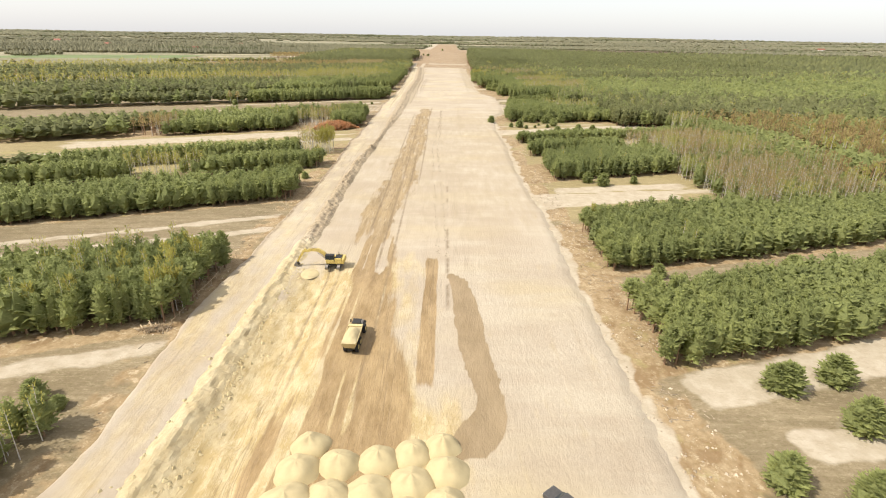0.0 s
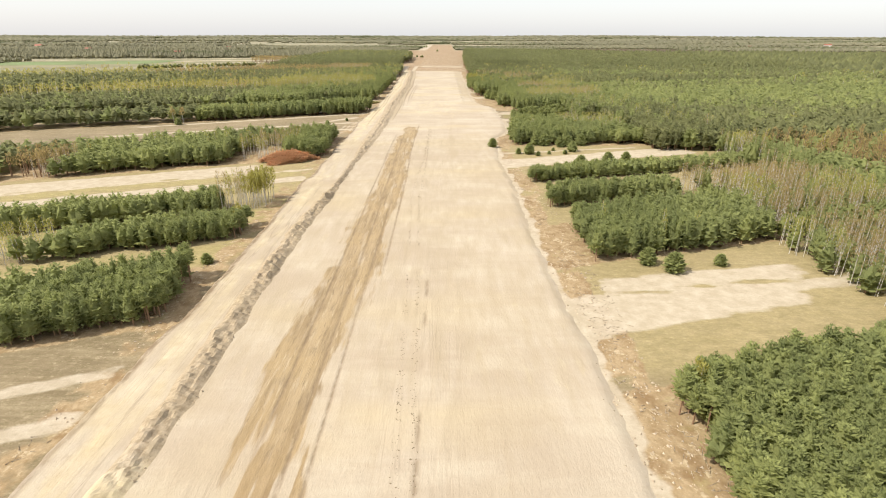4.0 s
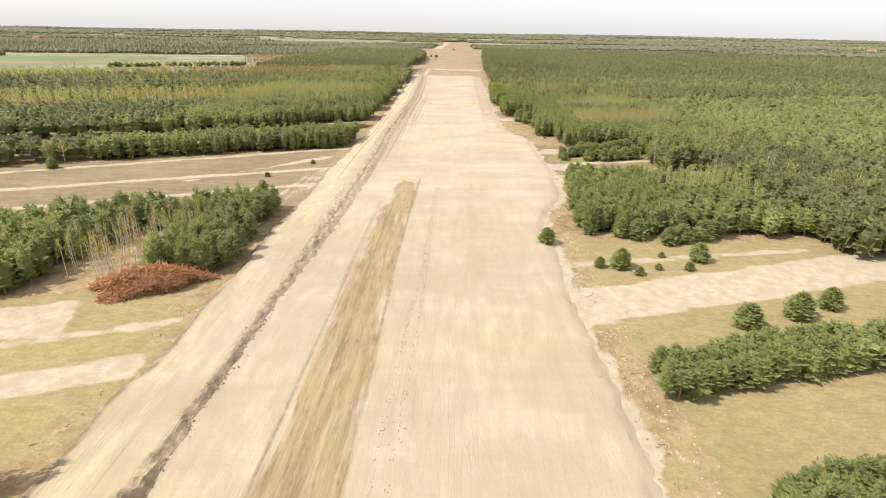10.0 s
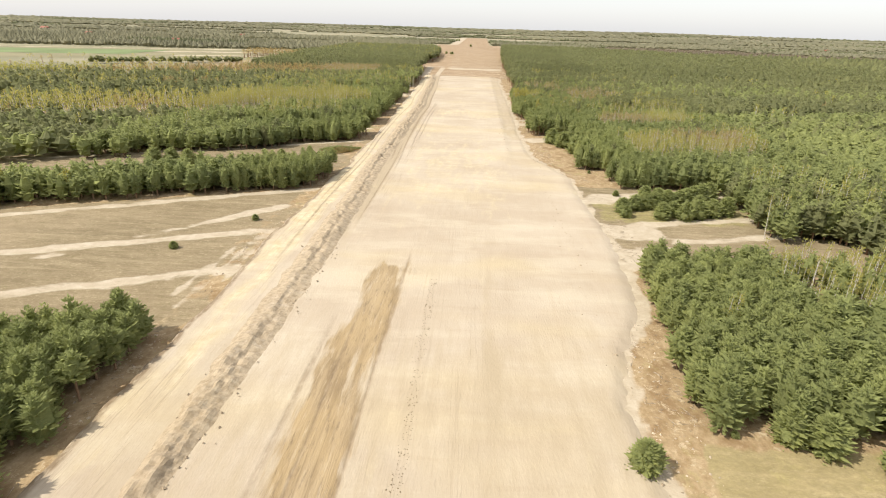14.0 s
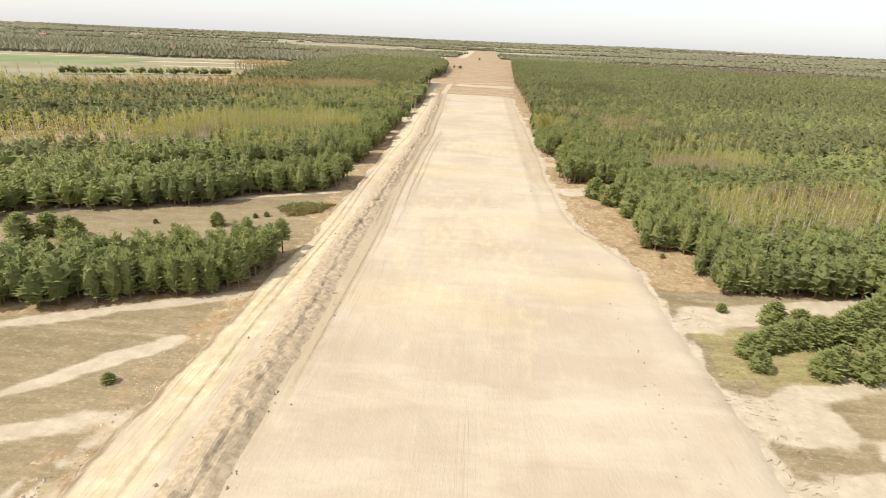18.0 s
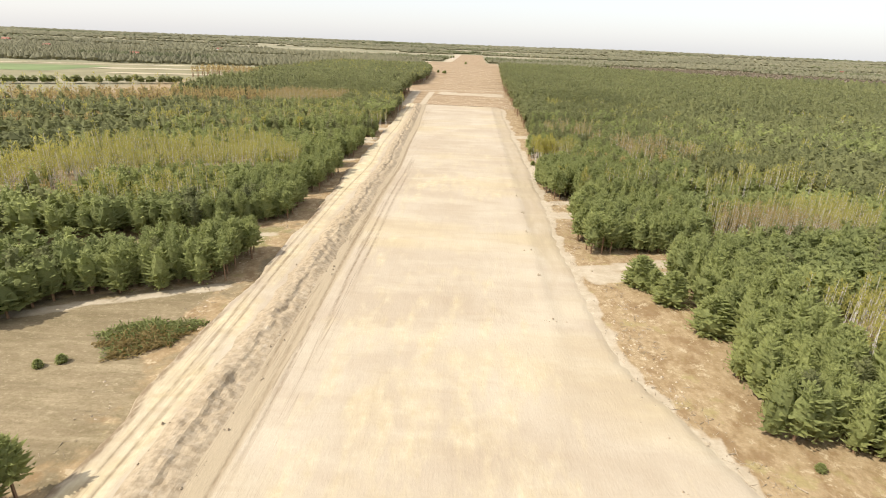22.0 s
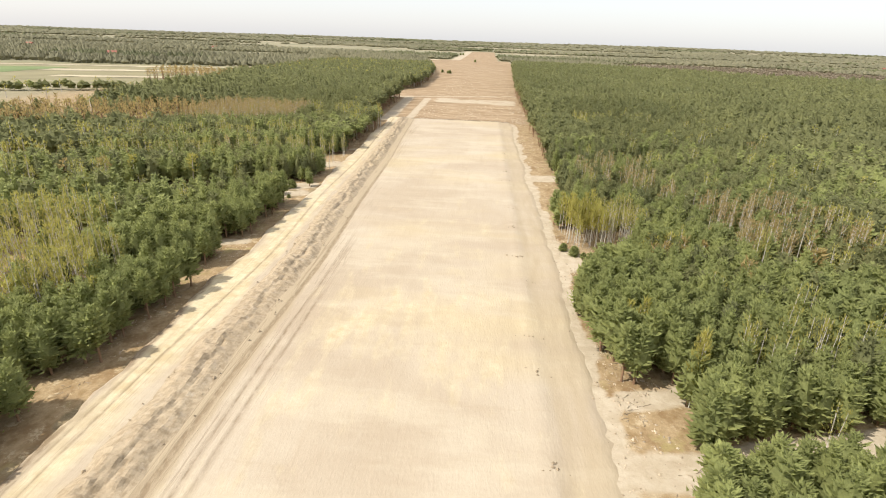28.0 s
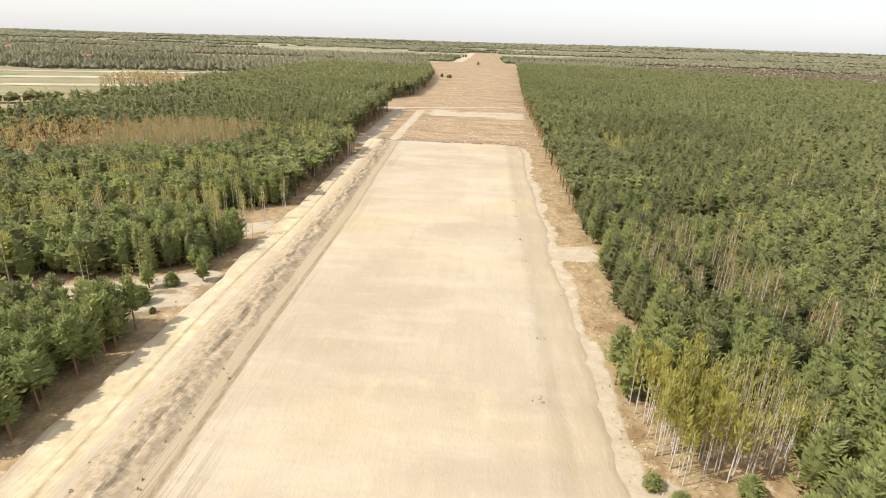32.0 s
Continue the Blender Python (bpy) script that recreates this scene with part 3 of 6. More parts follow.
def build_road():
    xs = np.concatenate([np.arange(-47, -43, 0.6), np.arange(-43, -20, 0.33), np.arange(-20, -4, 0.45), np.arange(-4, 11, 0.6), np.arange(11, 24, 1.2), np.arange(24, 34, 0.5), np.arange(34, 45, 1.0)])
    ys = np.concatenate([np.arange(-60, 30, 5), np.arange(30, 700, 1.3), np.arange(700, 826, 2.0)])
    gx, gy = np.meshgrid(xs, ys)
    x, y = gx.ravel(), gy.ravel()
    y = np.where(gy.ravel() >= ys[-1] - 0.1, 819 + (vnoise(x, 0, 0.3, 5) - 0.5) * 3, y)
    wx = x + (vnoise(x, y, 0.05, 41) - 0.5) * 2.5 + (vnoise(x, y, 0.4, 48) - 0.5) * 1.2
    edge_l = np.interp(y, (46, 56, 68, 95, 103, 122, 160, 200, 290, 362), (-20, -19.8, -17, -16.2, -18.4, -18.6, -18.2, -16.8, -15.5, -14))
    edge_r = np.interp(y, (46, 66, 90, 104, 127, 145, 172, 362), (-3, -3.4, -6.2, -8.2, -11, -10.5, -7.2, -6.8))
    wet = 0.92 * step(wx, edge_l - 2.6, edge_l + 2.6) * (1 - step(wx, edge_r - 2.6, edge_r + 2.6)) * within(y + 5 * np.abs(np.sin(x * 0.55 + 0.6)) + 3 * (vnoise(x, y, 0.4, 28) - 0.5), 46, 362, 3) * (1 - 0.16 * step(y, 118, 150))
    # near the heaps the lane breaks into stripes between ridges of yellow sand
    wet = wet * (1 - 0.75 * (1 - step(y, 112, 140)) * step(vnoise(x * 1.1, y * 0.045, 1.0, 19) + 0.25 * vnoise(x, y * 0.3, 0.5, 18), 0.76, 0.92))
    wet = np.maximum(wet, within(x, -2.0, 0.6, 0.6) * within(y, 66, 111, 3))
    # the rounded end of the damp lane by the heaps
    damp_l, damp_r = np.interp(y, (51, 58, 61, 66, 77, 104), (2, 4, 6, 6, 4, 2.5)), np.interp(y, (51, 53, 56, 60, 64, 72, 86, 99, 104), (2, 6.8, 9, 10, 10, 9, 8, 6.6, 3))
    damp = within(x + (vnoise(x, y, 0.5, 40) - 0.5) * 0.8, damp_l, damp_r, 0.5) * within(y, 52, 103, 0.8)
    yellow = within(wx, -28, -1.5, 2.5) * within(y + 26 * (vnoise(x, y * 0.2, 0.35, 49) - 0.3), 20, 112, 9) * (1 - 0.45 * step(wx, -19, -15) * vnoise(x, y * 0.2, 0.25, 45)) * (1 - 0.5 * step(wx, -9, -6) * step(y, 60, 75)) + 0.75 * within(wx, -3, 4, 2.5) * within(y, 40, 62, 4)
    yellow = yellow + (0.5 + 0.4 * step(y, 360, 440)) * within(x, left_rim(y) + 1, -32 + veer(y), 2) * (0.45 + 0.75 * vnoise(x, y * 0.4, 0.06, 42)) + 0.42 * within(x, -19, 17, 5) * within(y, 400, 640, 30) * vnoise(x, y, 0.035, 43)
    grey = within(x, 20.5, 29, 1) * step(y, 470, 520) * 0.55 + 0.9 * within(x - veer(y), -29.5, -21.9, 0.8) * step(y, 330, 420) + 0.46 * within(y, 125, 335, 25) + 0.8 * within(x, 8.6, 11.4, 0.8) * within(y, 290, 385, 12) * vnoise(x, y, 0.08, 44)
    berm = np.zeros_like(x)
    rut = 0.9 * within(x - veer(y), -27.6, -17.5, 1.5) * step(y, 350, 430) * (0.75 + 0.25 * step(-y, -640, -560)) + 0.55 * within(x, left_rim(y) + 1, -31.5, 1) + 0.6 * wet + 0.30 * within(x, -5, 9, 3) * within(y, 80, 400, 30) + 0.9 * within(x, -23, -17.5, 1) * within(y, 46, 118, 6)
    rut = rut * (0.55 + 0.75 * vnoise(x * 0.5, y * 0.12, 0.3, 47))
    line = np.zeros_like(x)
    for c, lo, hi in ((-22.6, 385, 480), (-21.2, 440, 815), (-24.4, 455, 815), (-21.6, 500, 700), (-24.8, 500, 815), (-19.4, 470, 610), (-17.6, 495, 585),  (-21.5, 70, 112), (-19.5, 60, 105), (-35.9, 400, 560), (-34.2, 360, 815), (-6.6, 175, 362), (-16.2, 125, 330), (-12.2, 100, 340), (-9.4, 60, 230), (2.3, 78, 180)):
        mid = c + (vnoise(y, c, 0.02, 46) - 0.5) * 2.0 - 1.0 * (c < -20) * (c > -25) * step(y, 400, 470) + veer(y) * (c < -20)
        line = np.maximum(line, (1 - step(np.abs(x - mid), 0.08, 0.42)) * within(y, lo, hi, 12) * (0.55 + 0.5 * vnoise(y, c * 9, 0.06, 47)) * (1 - (c > 0) * step(vnoise(y, 3, 0.22, 50), 0.35, 0.6)))
    # dark soil along the lip of the haul track
    lip = left_rim(y) + 1.0 + (vnoise(y, 8, 0.2, 54) - 0.5) * 0.3
    line = np.maximum(line, (1 - step(np.abs(x - lip), 0.38, 0.95)) * (0.35 + 0.65 * step(vnoise(y, 2, 0.06, 55), 0.25, 0.5)) * within(y, 100, 620, 10))
    z = road_height(x, y)
    nx, ny = len(xs), len(ys)
    i = (np.arange(ny - 1)[:, None] * nx + np.arange(nx - 1)).ravel()
    me = mesh_of("road", np.stack([x, y, z], 1), np.stack([i, i + 1, i + nx + 1, i + nx], 1), [SAND],
                 attrs=dict(wet=wet, yellow=np.clip(yellow, 0, 1), grey=np.clip(grey, 0, 1), berm=berm, rut=rut, damp=damp, line=line, fresh=1 - step(y, 96, 140)), smooth=True)
    tagged(new("road", me), "wide pale sand roadbed with a haul track and a clod berm", "road", kind="structure")


build_road()


def build_berm():
    """A rough windrow of clods between the haul track and the roadbed, broadening along the way."""
    xs, ys = np.arange(-38.6, -22.6, 0.36), np.concatenate([np.arange(20, 640, 0.5), np.arange(640, 815, 1.0)])
    gx, gy = np.meshgrid(xs, ys)
    x, y = gx.ravel(), gy.ravel()
    wide = np.maximum(step(y, 255, 345), 0.42 * (1 - step(y, 205, 250)))
    mid = bank_foot(y) - 0.25 - 0.2 * wide
    side = np.abs(x - mid + (vnoise(y, 4, 0.35, 27) - 0.5) * 0.9) / (0.95 + 2.1 * wide)
    fine = 0.5 * vnoise(x * 1.3, y, 0.7, 31) + 0.9 * vnoise(x, y, 1.15, 33) + 0.3 * vnoise(x, y, 2.2, 37) - 0.2
    lumps = fine * (1 - 0.62 * wide) + (0.25 + 0.35 * wide) * vnoise(x * 1.2, y * 0.6, 0.4, 32) + 0.30 * wide * vnoise(x, y, 0.8, 36) - 0.30
    rise = (1 - step(side, 0.35, 1.2)) * (0.20 + 0.62 * lumps) * (0.55 + 0.9 * vnoise(y, 0, 0.08, 34)) * (1 + 0.55 * step(y, 300, 380) + 0.6 * within(y, 125, 230, 25) - 0.4 * (1 - step(y, 100, 130)))
    z = road_height(x, y) - 0.06 + rise - 0.25 * step(side, 1.1, 1.6)
    nx, ny = len(xs), len(ys)
    i = (np.arange(ny - 1)[:, None] * nx + np.arange(nx - 1)).ravel()
    zero = np.zeros_like(x)
    me = mesh_of("soil_berm", np.stack([x, y, z], 1), np.stack([i, i + 1, i + nx + 1, i + nx], 1), [SAND], attrs=dict(wet=zero, yellow=0.95 * (1 - step(y, 106, 132)) + 0.35 * within(y, 128, 240, 12), grey=zero, berm=(0.63 + 0.13 * (1 - wide)) * (1 - 0.85 * (1 - step(y, 102, 132))), rut=zero, damp=zero, line=zero, fresh=0.6 * (1 - step(y, 96, 140))))
    tagged(new("soil_berm", me), "rough grey-brown windrow of sandy clods along the road", "berm", kind="structure")


build_berm()

# ---- trees ----
RNG = np.random.default_rng(7)
UP = np.array((0, 0, 1.0))


def sprays(centres, dirs, length, width):
    """Narrow pointed sprays of needles, one triangle each."""
    dirs = dirs / np.linalg.norm(dirs, axis=1, keepdims=True)
    side = np.cross(dirs, RNG.normal(size=dirs.shape))
    side *= width[:, None] / np.linalg.norm(side, axis=1, keepdims=True)
    back = centres - dirs * length[:, None] * 0.35
    v = np.stack([back + side, back - side, centres + dirs * length[:, None] * 0.65], 1).reshape(-1, 3)
    return v, np.arange(3 * len(dirs)).reshape(-1, 3)


def cone(z0, z1, r0, r1, n):
    a = np.arange(n) * 2 * math.pi / n
    v = [(r0 * math.cos(t), r0 * math.sin(t), z0) for t in a]
    if r1 == 0:
        return np.array(v + [(0, 0, z1)]), np.array([(j, (j + 1) % n, n) for j in range(n)])
    v += [(r1 * math.cos(t), r1 * math.sin(t), z1) for t in a]
    f = [(j, (j + 1) % n, n + (j + 1) % n) for j in range(n)] + [(j, n + (j + 1) % n, n + j) for j in range(n)]
    return np.array(v), np.array(f)


def joined(parts):
    vs, fs, ms, o = [], [], [], 0
    for v, f, m in parts:
        vs.append(v), fs.append(f + o), ms.append(np.full(len(f), m))
        o += len(v)
    return np.concatenate(vs), np.concatenate(fs), np.concatenate(ms)


def dome(h, radius, base, n, count):
    """The closed heart of a crown: a lumpy cone, widest below its middle."""
    cv, cf = [], []
    for k in range(count):
        u = k / count
        pr = radius * (1 - u ** 1.8) ** 0.7 * (0.66 + 0.34 * min(u * 4, 1))
        for j in range(n):
            a = 2 * math.pi * (j + 0.5 * (k % 2)) / n
            q = pr * (0.78 + 0.44 * RNG.random())
            cv.append((q * math.cos(a), q * math.sin(a), base + (u + (RNG.random() - 0.5) * 0.14) * (h - base)))
    cv.append((0, 0, h))
    for i in range(count - 1):
        for j in range(n):
            p, q = i * n + j, i * n + (j + 1) % n
            cf += [(p, q, q + n), (p, q + n, p + n)]
    last = (count - 1) * n
    cf += [(last + j, last + (j + 1) % n, len(cv) - 1) for j in range(n)]
    return np.array(cv), np.array(cf)


def whorls(h, radius, base, levels, boughs, fan, grown=False, wide=0.30):
    """The needle boughs of a pine, tier over tier: each bough a fan of bent kites that reaches out and upwards."""
    n = levels * boughs
    k = np.repeat(np.arange(levels), boughs)
    u = np.clip((k + 0.1 + 0.8 * RNG.random(n)) / levels, 0, 0.985)
    low = np.minimum(1, u * (2.6 if grown else 4))
    prof = (1 - u ** 2.3) ** 0.6 * (0.80 + 0.20 * low) if grown else (1 - u ** 1.6) ** 0.75 * (0.72 + 0.28 * low)
    reach = radius * np.clip(prof, 0.10, 1) * (0.74 + 0.46 * RNG.random(n))
    a = np.tile(np.arange(boughs) * 2 * math.pi / boughs, levels) + k * 2.4 + RNG.normal(size=n) * 0.25
    rise = 0.06 + 0.85 * u ** 1.6 + RNG.normal(size=n) * 0.12
    z = base + u * (h - base) * 0.93
    vs = []
    for j in range(fan):
        s = (j - (fan - 1) / 2) * 0.75 + RNG.normal(size=n) * 0.16
        ln = reach * (1 - 0.22 * np.abs(s)) * (0.82 + 0.30 * RNG.random(n))
        d = np.stack([np.cos(a + s), np.sin(a + s), rise + RNG.normal(size=n) * 0.10], 1)
        d /= np.linalg.norm(d, axis=1, keepdims=True)
        side = np.cross(d, UP + RNG.normal(size=(n, 3)) * 0.30)
        side *= (ln * wide * (0.8 + 0.5 * RNG.random(n)) / np.linalg.norm(side, axis=1))[:, None]
        root = UP * z[:, None] + d * (ln * 0.22)[:, None]
        mid = UP * z[:, None] + d * (ln * (0.58 + 0.16 * RNG.random(n)))[:, None] - UP * (ln * 0.09)[:, None]
        tip = UP * z[:, None] + d * ln[:, None] + UP * (ln * 0.05)[:, None]
        vs.append(np.stack([root, mid + side, tip, mid - side], 1).reshape(-1, 3))
    v = np.concatenate(vs)
    i = np.arange(len(v) // 4)[:, None, None] * 4
    return v, (i + np.array(((0, 1, 2), (0, 2, 3)))).reshape(-1, 3)


def tufts(h, radius, base, count, size, grown=False):
    """Loose needle tufts at the outside of a crown."""
    u = RNG.random(count)
    a = RNG.random(count) * 6.283
    r = radius * ((1 - u ** 2.3) ** 0.6 if grown else (1 - u ** 1.6) ** 0.75) * (0.62 + 0.36 * RNG.random(count))
    out = np.stack([np.cos(a), np.sin(a), np.zeros(count)], 1)
    c = out * r[:, None] + UP * (base + u * (h - base) * 0.95)[:, None]
    ln = size * (0.7 + 0.6 * RNG.random(count))
    return sprays(c, out * 0.8 + UP * (0.5 + u)[:, None] + RNG.normal(size=(count, 3)) * 0.4, ln, ln * 0.26)


def pine_parts(h, radius, base, levels, boughs, fan, loose=0, core=(6, 3), grown=False, heart=0.55):
    """Crown and trunk of a pine."""
    made = [(*whorls(h, radius, base, levels, boughs, fan, grown, (0.28, 0.20, 0.15)[fan - 1]), 0), (*dome(h * 0.90, radius * heart, base + 0.3, *core), 2)]
    if loose:
        made.append((*tufts(h, radius, base, loose, 0.34, grown), 0))
    return joined(made), cone(-0.3, base + 0.45 * (h - base), 0.14, 0.07, 5 if loose > 70 else 3)


def pine_template(levels, boughs, fan, loose=0, core=(6, 3), base=1.2, grown=False, trunk=True, heart=0.55):
    """A pine 7 m high and 3.5 m wide, to be stretched where it grows."""
    crown, stem = pine_parts(7.0 * (0.92 + 0.16 * RNG.random()), 1.75 * (0.9 + 0.2 * RNG.random()), base * (0.6 + 0.8 * RNG.random()), levels, boughs, fan, loose, core, grown, heart)
    v, f, m = crown
    sv, sf, sm = joined([(v, f, 0)] + ([(*stem, 1)] if trunk else []))
    return sv, sf, np.concatenate([m, sm[len(m):]])


def birch_parts(h, count, leaf):
    """Slim leaning trunk, a few limbs, and a thin haze of small leaves."""
    lean = RNG.normal(size=2) * 0.035 * h
    stem_v, stem_f = cone(-0.3, h, 0.075 if count > 40 else 0.13, 0.025, 4)
    stem_v[4:, :2] += lean
    limbs = []
    for j in range(7):
        u = 0.4 + 0.5 * RNG.random()
        a = RNG.random() * 6.28
        p = np.array((*(lean * u), h * u))
        q = p + np.array((math.cos(a) * 0.95, math.sin(a) * 0.95, 1.3)) * (0.5 + 0.5 * RNG.random()) * (1.25 - u)
        s = np.array((-math.sin(a), math.cos(a), 0)) * 0.03
        limbs.append((np.array((p - s, p + s, q)), np.array(((0, 1, 2),)), 0))
    stem = joined([(stem_v, stem_f, 0)] + limbs)
    u = 0.52 + 0.50 * RNG.random(count) ** 0.9
    a, r = RNG.random(count) * 6.28, np.sqrt(RNG.random(count)) * 1.55 * np.clip(1.34 - u, 0.25, 0.8) * np.clip((u - 0.30) * 4, 0.3, 1)
    c = np.stack([np.cos(a) * r + lean[0] * u, np.sin(a) * r + lean[1] * u, u * h], 1)
    d = np.stack([np.cos(a) * 0.45, np.sin(a) * 0.45, np.full(count, 1.0)], 1) + RNG.normal(size=(count, 3)) * 0.25
    ln = leaf * (0.7 + 0.6 * RNG.random(count))
    return stem, sprays(c, d, ln, ln * 0.17)


def birch_template(count, leaf, h=8.0):
    stem, leaves = birch_parts(h, count, leaf)
    return joined([(*leaves, 0), (stem[0], stem[1], 1)])


YOUNG = [pine_template(7, 6, 2, 90, (6, 3), 0.8, True, heart=0.62) for _ in range(10)]
YOUNG_MIDDLE = [pine_template(6, 6, 1, 40, (5, 3), 0.8, True, heart=0.64) for _ in range(10)]
EDGE = [pine_template(7, 7, 2, 100, (6, 3), 3.3, True, heart=0.60) for _ in range(8)]
GROWN = [pine_template(9, 6, 3, 80, (7, 3), 0.7, True, heart=0.62) for _ in range(10)]
GROWN_MIDDLE = [pine_template(7, 6, 2, 20, (6, 3), 0.8, True, heart=0.64) for _ in range(10)]
GROWN_BACK = [pine_template(6, 6, 1, 8, (5, 2), 0.9, True, heart=0.60) for _ in range(8)]
FAR = [pine_template(4, 4, 1, 0, (5, 2), 1.6, True, False, 0.66) for _ in range(8)]
FARTHER = [pine_template(3, 4, 1, 0, (4, 2), 1.2, True, False, 0.72) for _ in range(8)]
DISTANT = [(*dome(7.0 * (0.85 + 0.3 * RNG.random()), 2.0, 0.0, 5, 2), np.zeros(15, int)) for _ in range(8)]
TALL = [pine_template(5, 6, 1, 10, (5, 2), 3.3, True, heart=0.60) for _ in range(8)]
B_NEAR = [birch_template(48, 0.46) for _ in range(6)]
B_FAR = [birch_template(26, 0.80) for _ in range(6)]


def forest(name, sets, mats, spots, label, category):
    """ONE object out of many trees. spots: rows of x, y, z, height factor, width factor, tint."""
    if not len(spots):
        return
    spots = np.asarray(spots)
    pick = RNG.integers(0, len(sets), len(spots))
    vs, fs, ms, ts, o = [], [], [], [], 0
    for k, (v, f, m) in enumerate(sets):
        s = spots[pick == k]
        if not len(s):
            continue
        a = RNG.random(len(s)) * 6.283
        ca, sa = np.cos(a)[:, None], np.sin(a)[:, None]
        w = s[:, 4:5]
        x = (v[:, 0] * ca - v[:, 1] * sa) * w + s[:, 0:1]
        y = (v[:, 0] * sa + v[:, 1] * ca) * w + s[:, 1:2]
        z = v[:, 2] * s[:, 3:4] + s[:, 2:3]
        vs.append(np.stack([x, y, z], 2).reshape(-1, 3))
        fs.append((np.arange(len(s))[:, None, None] * len(v) + f + o).reshape(-1, 3))
        ms.append(np.tile(m, len(s)))
        ts.append(np.repeat(s[:, 5], len(v)))
        o += len(s) * len(v)
    me = mesh_of(name, np.concatenate(vs), np.concatenate(fs), mats, np.concatenate(ms), dict(tint=np.concatenate(ts)))
    tagged(new(name, me), label, category, kind="stuff")


def planting(x0, x1, y0, y1, gap):
    """Jittered rows of planting places over a rectangle."""
    xs, ys = np.arange(x0, x1, gap), np.arange(y0, y1, gap)
    gx, gy = np.meshgrid(xs, ys)
    gx = gx + (np.arange(len(ys)) % 2)[:, None] * gap * 0.5
    x, y = gx.ravel(), gy.ravel()
    return x + (RNG.random(len(x)) - 0.5) * gap * 0.6, y + (RNG.random(len(x)) - 0.5) * gap * 0.6


def stand_at(x, y):
    """What grows at a place: pine share, birch share, height factor, and whether it stands wide."""
    j = (vnoise(x, y, 0.12, 61) - 0.5) * 5
    j2 = (vnoise(x, y, 0.3, 62) - 0.5) * 2.5
    lx, rx = x + 42 + j2, x - 35 + j2
    v, w = y - 0.4 * (x + 42) + j * 0.35, y - 0.29 * (x - 35) + j * 0.35
    pine, birch, tall, coarse = np.zeros_like(x), np.zeros_like(x), np.ones_like(x), np.zeros(len(x), bool)

    def grow(mask, p, b=0.0, h=1.0, wide=None):
        nonlocal pine, birch, tall, coarse
        m = np.asarray(mask, bool)
        coarse = np.where(m, h >= 1.25 if wide is None else wide, coarse)
        pine, birch, tall = np.where(m, p, pine), np.where(m, b, birch), np.where(m, h, tall)

    west = lx < -1
    vl = y - 0.30 * (x + 42) + j * 0.3
    grow(west & (vl > 20) & (vl < 58) & (lx < -3), 0.5, 0.2, 0.85)
    grow(west & (vl > 83) & (vl < 110), 1, 0.35, 1.12)
    grow(west & (v > 154) & (v < 175), 1, 0.02, 0.95)
    grow(west & (v > 194) & (v < 204) & (lx > -38), 1, 0, 0.9)
    grow(west & (v > 194) & (v < 205) & (lx <= -38), 1, 0, 0.95)
    grow(west & (v > 194) & (v < 205) & (lx <= -38) & (lx > -60), 0.1, 0.9, 0.95)
    grow(west & (v > 218) & (v < 227) & (lx < -12), 1, 0, 0.9)
    grow(west & (v > 219) & (v < 231) & (lx >= -13) & (lx < 0), 0, 1, 1.08)
    grow(west & (lx < -1.5) & (v > 287) & (v < 329), 1, 0.06, 1.12, True)
    grow(west & (v > 286) & (v < 318) & (lx < -13.5) & (lx > -33), 0.02, 0.42, 0.98)
    grow((v > 284.5) & (v < 296) & (lx > -14) & (lx < 0.5), 1, 0.0, 1.08, True)
    grow((v > 296) & (v < 303) & (lx > -4.5), 0, 0, 1)
    grow(west & (v > 287) & (v < 310) & (lx < -84) & (lx > -99), 0.0, 0.95, 0.95)
    grow((lx < 0.5) & (v > 412.5) & (v < 433), 1, 0.0, 1.30, True)
    grow(west & (v > 487 - 9 * step(-lx, 24, 34)) & (v < 502 + 4 * step(lx, -14, -8)) & (lx < 0.3), 1, 0.0, 1.33)
    grow(west & (v > 500) & (v < 525) & (lx < -46), 0.8, 0.1, 1.3)
    grow(west & (v > 508) & (v < 523) & (lx < -34) & (lx > -70), 0.12, 0, 1.3)
    grow(west & (v > 522 + 6 * step(lx, -14, -4)) & (v < 550) & (lx < -2), 1, 0.04, 1.35)
    grow(west & (v > 538) & (v < 553) & (lx < -20) & (lx > -58), 0.35, 0.7, 1.3)
    grow(west & (v > 546) & (v < 566) & (lx > -76) & (lx < -54), 0, 0, 1)
    grow(west & (v > 548) & (v < 574) & (lx < -74), 0.08, 1.0, 1.35)
    grow(west & (v > 556) & (v < 573) & (lx < -0.5) & (lx > -62), 1, 0.05, 1.3)
    grow(west & (v > 572) & (v < 585) & (lx > -12) & (lx < -1), 1, 0.03, 1.3)
    grow(west & (v > 571) & (v < 600) & (lx < -12) & (lx > -215), 0.10, 1.0, 1.4)
    grow(west & (v > 600) & (v < 611) & (lx < -12), 0, 0.04, 1)
    grow(west & (v > 611) & (v < 622) & (lx < -30), 0.08, 1.0, 1.3)
    grow(west & (v > 609.5) & (v < 623) & (lx >= -30) & (lx < -2.5), 1, 0.02, 1.3)
    grow(west & (v > 621) & (v < 653 - 10 * step(lx, -50, -44)) & (lx < -2.5), 1, 0.01, 1.35)
    grow(west & (v > 633) & (v < 640) & (lx < -34), 0.06, 0.06, 1.3)
    grow(west & (v > 593) & (v < 606) & (lx > -24) & (lx < -3.5), 1, 0.02, 1.3)
    grow(west & (v > 603.5) & (v < 611) & (lx > -11), 0, 0, 1)
    grow(west & (v > 585) & (v < 593) & (lx > -14), 0, 0, 1)
